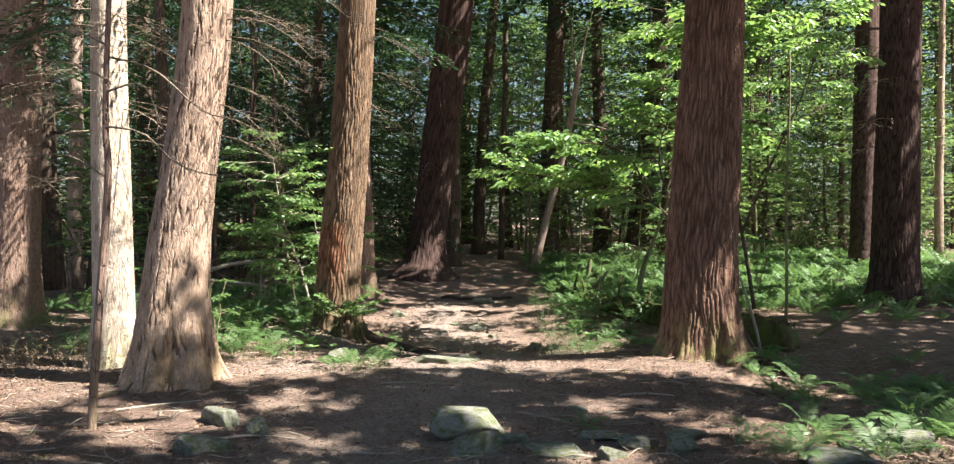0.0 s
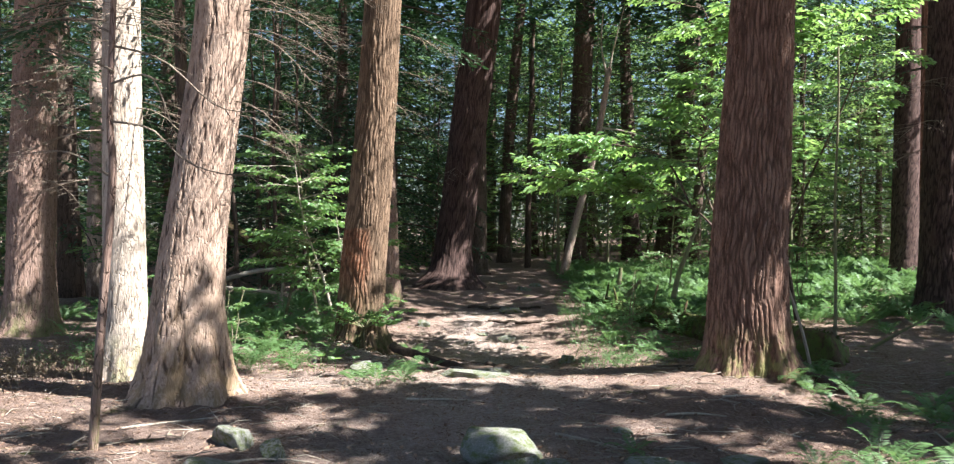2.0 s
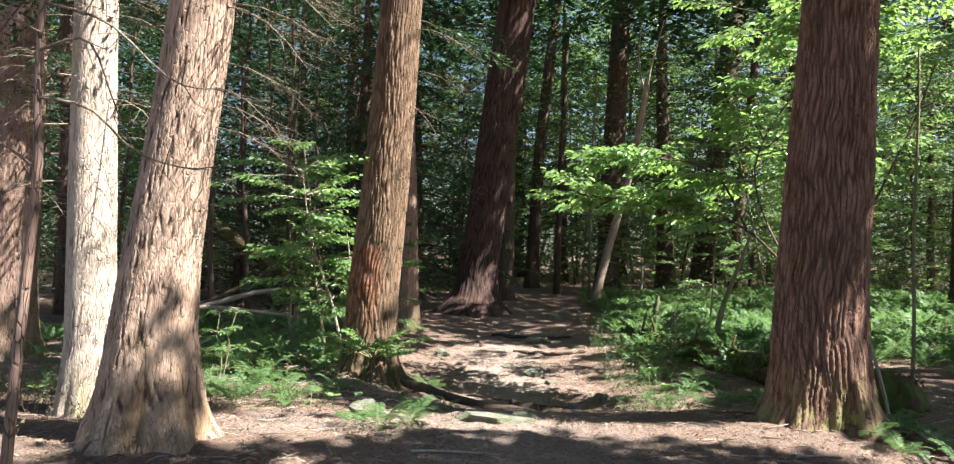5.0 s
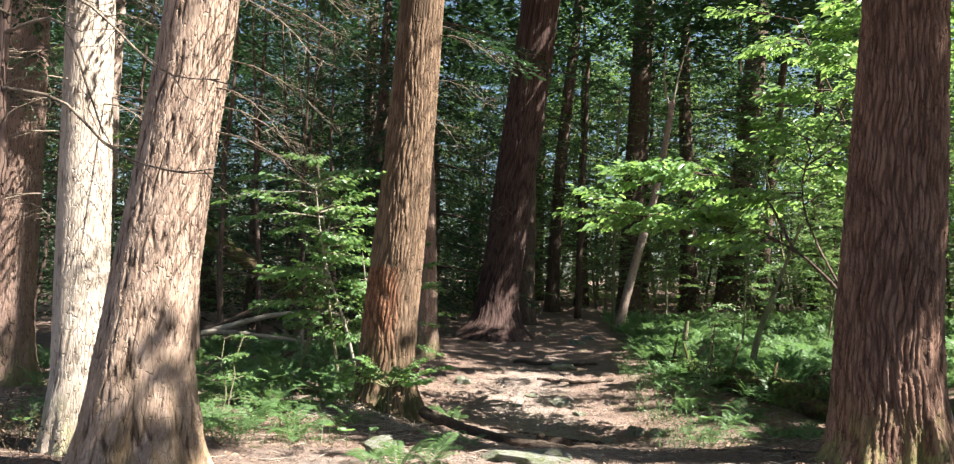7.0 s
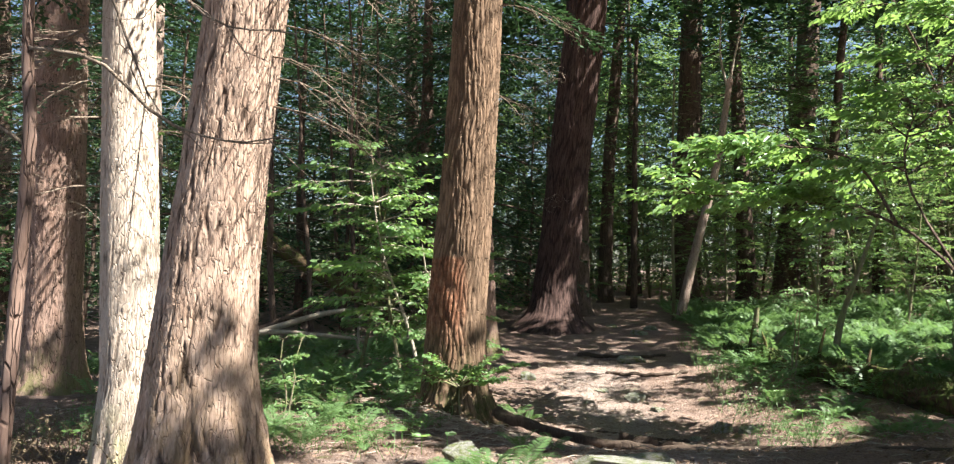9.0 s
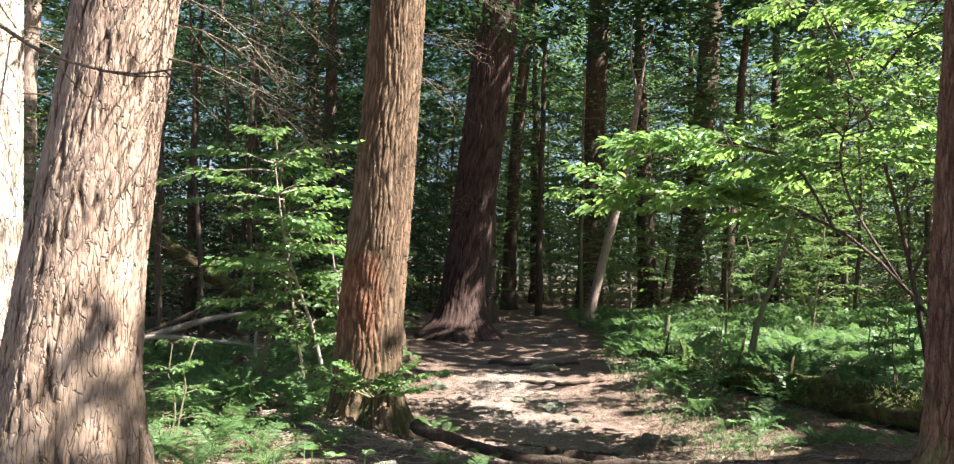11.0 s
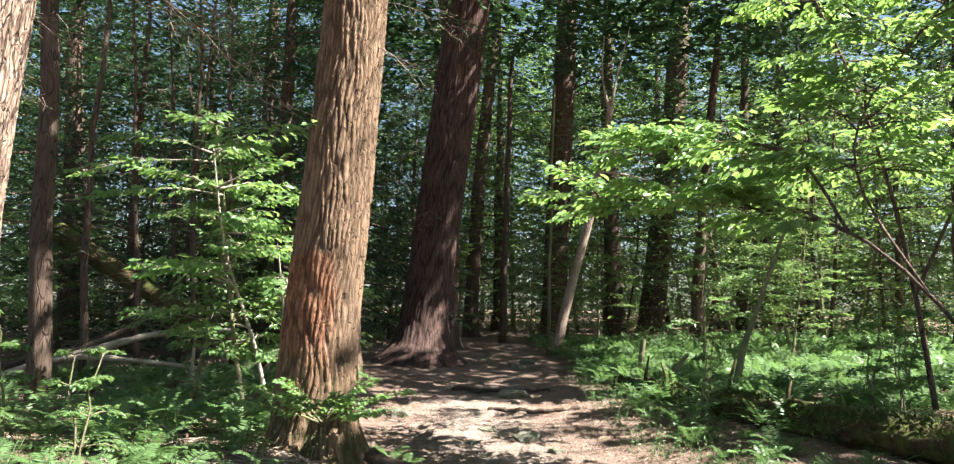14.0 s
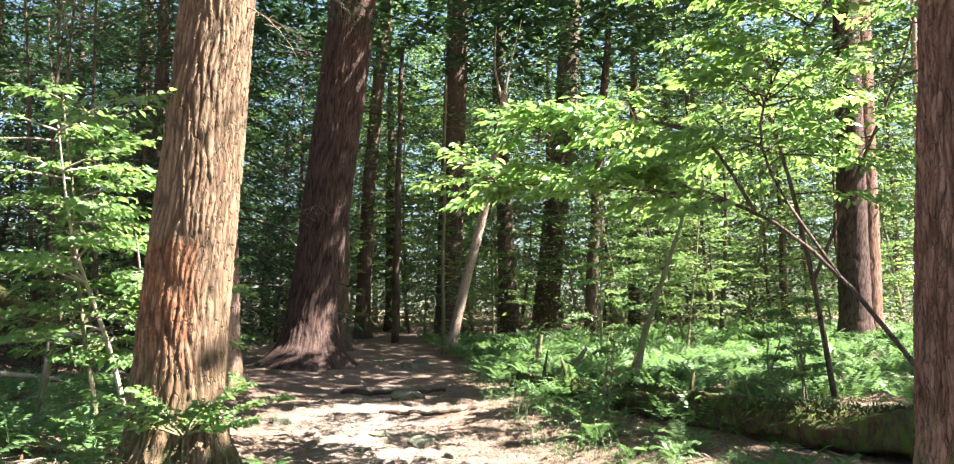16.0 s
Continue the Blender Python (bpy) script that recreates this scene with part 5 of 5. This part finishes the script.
# ---- rocks ----


def rock_mesh(seed, sharp=0.5):
    r = np.random.default_rng(seed)
    bm = bmesh.new()
    bmesh.ops.create_icosphere(bm, subdivisions=4, radius=1.0)
    sides = np.concatenate([np.eye(3), -np.eye(3)]) + r.normal(0, 0.22, (6, 3))
    planes = [(unit(n), r.uniform(0.48, 0.66)) for n in sides] + [(unit(r.normal(size=3)), r.uniform(0.62, 0.85)) for _ in range(6)]
    for v in bm.verts:
        c = np.array(v.co)
        for n, d in planes:
            over = c @ n - d
            if over > 0:
                c = c - n * over
        c = c * (1 + 0.02 * float(wobble(c[None] * 2.5, seed)[0]) + 0.025 * float(wobble(c[None] * 9, seed + 1)[0]))
        v.co = c
    for f in bm.faces:
        f.smooth = True
    me = bpy.data.meshes.new("rock")
    bm.to_mesh(me)
    bm.free()
    me.materials.append(ROCK)
    return me


ROCKS = [rock_mesh(k) for k in range(100, 106)]
for n, (x, y, l, w, h, turn, tip) in enumerate([(-0.16, 9.0, 0.31, 0.27, 0.22, 20, 8), (-0.08, 8.15, 0.27, 0.22, 0.16, 70, -8), (0.22, 8.5, 0.17, 0.13, 0.07, 10, 5), (0.56, 8.0, 0.26, 0.13, 0.07, -15, 6), (0.96, 7.8, 0.12, 0.10, 0.07, 40, 0), (1.2, 8.3, 0.15, 0.13, 0.09, 80, 10), (1.57, 8.1, 0.14, 0.11, 0.11, 30, 20),
                                             (-0.65, 7.6, 0.24, 0.14, 0.05, 0, 0), (-2.41, 9.05, 0.20, 0.12, 0.14, -40, 18), (-1.97, 8.6, 0.10, 0.09, 0.13, 0, 25), (-2.27, 7.95, 0.23, 0.18, 0.12, 60, 0), (3.24, 8.1, 0.38, 0.25, 0.16, 10, 0), (2.6, 7.5, 0.25, 0.2, 0.1, 10, 0), (-0.62, 12.45, 0.40, 0.20, 0.07, -8, 3), (-0.35, 12.75, 0.2, 0.15, 0.08, 30, 4),
                                             (-1.9, 12.5, 0.16, 0.13, 0.13, 20, 10), (-2.0, 20.7, 0.15, 0.12, 0.12, 0, 5), (-0.2, 19.2, 0.18, 0.14, 0.12, 45, 15), (-0.1, 22.7, 0.26, 0.18, 0.13, 10, 0), (0.88, 17.1, 0.16, 0.12, 0.13, 30, 5), (1.15, 16.9, 0.12, 0.12, 0.08, 70, 0), (-0.7, 19.9, 0.12, 0.09, 0.05, 0, 0), (0.1, 18.5, 0.14, 0.09, 0.05, 60, 0),
                                             (-0.9, 18.9, 0.09, 0.07, 0.05, 10, 0), (0.45, 16.6, 0.10, 0.08, 0.05, 80, 0), (0.2, 27.4, 0.22, 0.16, 0.10, 0, 0), (0.6, 28.6, 0.16, 0.14, 0.09, 0, 0), (-0.4, 29.3, 0.16, 0.14, 0.08, 0, 0), (0.9, 9.7, 0.1, 0.07, 0.04, 0, 0), (1.75, 8.7, 0.2, 0.14, 0.05, 20, 0), (1.0, 8.6, 0.18, 0.15, 0.05, 0, 0)]):
    ob = new("rock", ROCKS[n % 6])
    ob.matrix_world = pose(x, y, float(ground_z(x, y)) + h * 0.12, tip, 0, turn)
    ob.scale = (l * 1.35, w * 1.35, h * 1.3)
    tagged(ob, ("flat grey stone set in the earth" if h < 0.09 else "angular grey rock patched with moss"), "rock", "rocks along the path")

# ---- ferns ----


def frond_mesh(seed, length=0.62, pairs=32):
    r = np.random.default_rng(seed)
    s = Shape()
    u = np.linspace(0, 1, 12)
    bend = r.uniform(0.5, 0.9)
    line = np.column_stack([length * (u - 0.18 * bend * u ** 3), 0.02 * np.sin(u * 3 + seed), length * (0.85 * u - 0.80 * bend * u ** 2.2)])
    tube(s, line, np.linspace(0.004, 0.001, 12), 3)
    k = np.linspace(0.16, 0.99, pairs)
    at = np.stack([np.interp(k, u, line[:, m]) for m in range(3)], -1)
    d = unit(np.stack([np.gradient(at[:, m]) for m in range(3)], -1))
    l = length * 0.21 * np.sin(np.clip(k * 1.02, 0, 1) ** 0.75 * np.pi) ** 0.8 + 0.008
    for sign in (1, -1):
        side = np.array([0, sign, 0.0])
        way = side + d * 0.45 + r.normal(0, 0.08, (pairs, 3)) + (0, 0, -0.15)
        blades(s, at, way, np.cross(d, (0, 1, 0)) * -1 + r.normal(0, 0.12, (pairs, 3)), l, length / pairs * 0.85 + 0 * l)
    return s


FRONDS = [frond_mesh(k).mesh("frond", FERN, False) for k in range(120, 125)]
fr = np.random.default_rng(130)


def fern(x, y, size, count=7):
    ob = thing("fern", pose(x, y, float(ground_z(x, y)), 0, 0, fr.uniform(0, 360)), "green fern with arching feathery fronds", "fern", "ferns beside the path")
    for m in range(count):
        f = part("frond", FRONDS[int(fr.integers(0, 5))], ob)
        f.matrix_basis = pose(0, 0, 0, fr.uniform(-14, 14), fr.uniform(-28, 8), m * 360 / count + fr.uniform(-20, 20)) @ Matrix.Scale(size * fr.uniform(0.75, 1.2), 4)


NEAR_FERNS = [(-1.6, 11.6, 0.8), (-1.35, 11.9, 0.7), (-1.9, 11.9, 0.6), (0.92, 9.0, 0.5), (2.55, 8.1, 0.8), (3.5, 8.1, 0.9), (3.0, 7.7, 0.8), (3.9, 8.8, 0.8), (2.9, 9.0, 0.6), (2.2, 8.4, 0.5), (4.4, 8.0, 0.9), (4.1, 9.6, 0.7), (3.7, 11.4, 0.7), (4.3, 11.0, 0.7), (3.3, 10.0, 0.6), (4.8, 10.4, 0.8), (5.4, 11.8, 0.8), (2.9, 8.5, 0.6), (3.6, 7.5, 0.9), (4.9, 9.2, 0.9), (2.3, 7.6, 0.6), (-2.9, 13.1, 0.7), (-3.4, 12.7, 0.7), (-4.0, 13.4, 0.8),
              (-2.6, 14.2, 0.6), (-4.6, 13.7, 0.8), (-3.3, 16.2, 0.9), (-3.9, 16.0, 0.9), (-4.8, 16.3, 0.9), (-1.55, 14.0, 0.5), (-1.2, 13.7, 0.4), (1.75, 18.1, 0.7), (2.4, 17.0, 0.8), (1.9, 19.2, 0.8), (-1.7, 16.6, 0.5), (-1.9, 17.5, 0.6)]
for _ in range(34):
    y = fr.uniform(15.2, 22.5)
    x = fr.uniform(1.5, 4.4) + 0.10 * (y - 15)
    if x < 2.5 or y > 18.5:
        NEAR_FERNS.append((x, y, fr.uniform(0.4, 0.75)))
for _ in range(30):
    NEAR_FERNS.append((fr.uniform(-5.8, -3.0), fr.uniform(13, 18.5), fr.uniform(0.55, 0.95)))
for k in range(16):
    NEAR_FERNS.append((2.5 + 0.17 * k + fr.normal(0, 0.12), 22.4 - 0.40 * k + fr.normal(0, 0.2), fr.uniform(0.45, 0.7)))
for _ in range(16):
    NEAR_FERNS.append((fr.uniform(3.9, 6.6), fr.uniform(9.5, 14.2), fr.uniform(0.45, 0.8)))
for _ in range(24):
    NEAR_FERNS.append((fr.uniform(3.2, 5.6), fr.uniform(8.6, 12.6), fr.uniform(0.4, 0.7)))
for _ in range(22):
    NEAR_FERNS.append((fr.uniform(1.5, 3.3), fr.uniform(15.2, 18.6), fr.uniform(0.32, 0.55)))
for x, y, size in NEAR_FERNS:
    fern(x, y, size, 6 + int(fr.integers(0, 3)))

# the sunny fern field as one mass
s = Shape()
packs = [frond_mesh(k, 0.62, 15) for k in range(140, 144)]
packs = [(np.concatenate(q.v), {k: np.concatenate(f) for k, f in q.f.items()}) for q in packs]
spots = []
while len(spots) < 700:
    x, y = fr.uniform(1.6, 15), fr.uniform(20, 34)
    if x > 2.9 or y > 23.5:
        spots.append((x, y))
while len(spots) < 1500:
    x, y = fr.uniform(1.5, 18), fr.uniform(18, 38)
    if x > 1.3 + max(0, 19 - y) * 0.2 and fr.uniform() < (1.1 if y > 21 else 0.55):
        spots.append((x, y))
while len(spots) < 1600:
    spots.append((fr.uniform(-9, -3.2), fr.uniform(15, 23)))
for x, y in spots:
    z, size, turn = float(ground_z(x, y, False)), fr.uniform(0.65, 1.15), fr.uniform(0, 7)
    for m in range(6):
        v, f = packs[int(fr.integers(0, 4))]
        a = turn + m * 1.05 + fr.uniform(-0.3, 0.3)
        tilt = fr.uniform(-0.5, 0.1)
        c, d = math.cos(a), math.sin(a)
        lx, lz = v[:, 0] * math.cos(tilt) + v[:, 2] * math.sin(-tilt) * -1, v[:, 2] * math.cos(tilt) - v[:, 0] * math.sin(tilt)
        q = np.column_stack([x + size * (lx * c - v[:, 1] * d), y + size * (lx * d + v[:, 1] * c), z + size * lz])
        n0 = s.n
        s.v.append(q)
        for k, faces in f.items():
            if k == 4 and len(faces) > 40:
                faces = faces[-30:]
                s.f.setdefault(4, []).append(faces + n0)
        s.n += len(q)
tagged(new("fern_field", s.mesh("fern_field", FERN, False)), "dense bed of green ferns on the forest floor", "ferns", kind="stuff")

# a small white flower in the ferns
flower = thing("wildflower", pose(1.72, 17.95, float(ground_z(1.72, 17.95))), "small white wildflower among the ferns", "flower")
s = Shape()
tube(s, [(0, 0, 0), (0.01, 0, 0.12), (0, 0, 0.24)], [0.004, 0.003, 0.003], 5)
part("stem", s.mesh("stem", FERN), flower)
s = Shape()
a = np.arange(6) * 1.047
leaves(s, np.tile([0, 0, 0.24], (6, 1)) + 0.0, np.column_stack([np.cos(a), np.sin(a), 0.7 + 0 * a]), np.tile([0, 0, 1.0], (6, 1)), np.full(6, 0.05), np.full(6, 0.035))
part("petals", s.mesh("petals", PETAL), flower)

# broad seedling leaves by the path
s = Shape()
for x, y in [(-2.35, 12.9), (-2.15, 13.1), (-2.6, 13.2), (-5.6, 12.6), (-3.0, 15.0), (1.8, 16.7)]:
    a = fr.uniform(0, 7, 5)
    z = float(ground_z(x, y))
    leaves(s, np.column_stack([x + 0 * a, y + 0 * a, z + 0.16 + 0 * a]), np.column_stack([np.cos(a), np.sin(a), 0.3 + 0 * a]), fr.normal(0, 0.4, (5, 3)) + (0, -0.3, 1.0), fr.uniform(0.08, 0.13, 5), fr.uniform(0.045, 0.07, 5))
    tube(s, [(x, y, z - 0.02), (x, y, z + 0.16)], 0.004, 4)
tagged(new("seedling_leaves", s.mesh("seedling_leaves", LEAF_BEECH)), "broad pale green seedling leaves near the ground", "plant", kind="stuff")

# ---- litter: dead leaves, needles, twigs ----
n = 95000
x, y = fr.uniform(-7.5, 6.5, n), 5.5 + 18 * fr.uniform(0, 1, n) ** 1.6
z = ground_z(x, y) + 0.008
a = fr.uniform(0, 7, n)
s = Shape()
size = fr.uniform(0.015, 0.05, n) * np.where(fr.uniform(0, 1, n) > 0.94, 1.7, 1.0)
blades(s, np.column_stack([x, y, z]), np.column_stack([np.cos(a), np.sin(a), fr.normal(0.15, 0.3, n)]), np.column_stack([fr.normal(0, 0.5, n), fr.normal(0, 0.5, n), np.ones(n)]), size, size * fr.uniform(0.12, 0.6, n))
tagged(new("leaf_litter", s.mesh("leaf_litter", LITTER, False)), "scattered brown dead leaves and bark flakes", "leaf litter", kind="stuff")
s = Shape()
for m in range(2000):
    x, y = fr.uniform(-7, 6), 5.5 + 17 * fr.uniform() ** 1.3
    if m < 260:
        x, y = -2.5 + fr.normal(0, 0.8), 14.7 + fr.normal(0, 0.5)
    l, a = fr.uniform(0.08, 0.42), fr.uniform(0, 7)
    z = float(ground_z(x, y)) + 0.012
    w = np.array([math.cos(a), math.sin(a), 0]) * l
    tube(s, [(x, y, z), np.array((x, y, z + fr.uniform(0, 0.03))) + w * 0.5 + fr.normal(0, 0.02, 3) * (1, 1, 0), np.array((x, y, float(ground_z(x + w[0], y + w[1])) + fr.uniform(0.0, 0.05))) + w], [0.0065, 0.005, 0.002], 4)
tagged(new("twig_litter", s.mesh("twig_litter", WOOD_GREY)), "thin dry twigs strewn over the ground", "twigs", kind="stuff")
for x, y, l, a in [(-2.3, 8.35, 0.7, 0.35), (-1.2, 8.2, 0.6, -0.2), (1.4, 10.3, 0.6, 0.1), (-3.6, 9.5, 0.8, 0.5), (2.2, 11.4, 0.5, 0.3), (-1.2, 10.9, 0.8, 0.1), (0.3, 9.6, 0.7, -0.8), (3.6, 9.2, 0.9, 1.3), (-2.0, 12.9, 0.7, -0.9)]:
    z = float(ground_z(x, y))
    w = np.array([math.cos(a), math.sin(a), 0]) * l
    log("fallen_stick", [(x, y, z + 0.015), (x + w[0] * 0.5, y + w[1] * 0.5 + 0.03, float(ground_z(x + w[0] / 2, y + w[1] / 2)) + 0.02), (x + w[0], y + w[1], float(ground_z(x + w[0], y + w[1])) + 0.015)], 0.014, 0.007, WOOD_GREY, "dry grey stick lying on the ground", 8, 20, 0.05)
# low weeds: a dry heap beside the trunks, green tufts further on
for name, mat, label, dry in (("dry_weeds", NEEDLE_DRY, "heap of dry tan weeds and dead twigs", True), ("low_weeds", LEAF_SHRUB, "low thin weeds and grass tufts on the litter", False), ("path_weeds", FERN, "low weeds and small ferns at the edge of the path", False)):
    s = Shape()
    for m in range(520 if dry else 460):
        x, y = (fr.normal(-6.1, 0.9), fr.normal(12.3, 0.8)) if dry else (fr.uniform(-6.5, -2.4), fr.uniform(12.4, 15.8)) if name == "low_weeds" else (1.0 + abs(fr.normal(0, 0.8)), fr.uniform(14.6, 25.5))
        z = float(ground_z(x, y))
        h = fr.uniform(0.1, 0.38)
        tip = np.array([x + fr.normal(0, 0.14), y + fr.normal(0, 0.14), z + h])
        tube(s, [(x, y, z - 0.02), (np.array([x, y, z]) + tip) / 2 + fr.normal(0, 0.02, 3), tip], [0.0035, 0.0025, 0.001], 3)
        k = fr.uniform(0.3, 1, 6)[:, None]
        b = np.array([x, y, z]) * (1 - k) + tip * k
        blades(s, b, fr.normal(0, 1, (6, 3)) * (1, 1, 0.4), fr.normal(0, 0.4, (6, 3)) + (0, 0, 1), fr.uniform(0.03, 0.06, 6), fr.uniform(0.01, 0.025, 6))
    tagged(new(name, s.mesh(name, mat, False)), label, "weeds", kind="stuff")
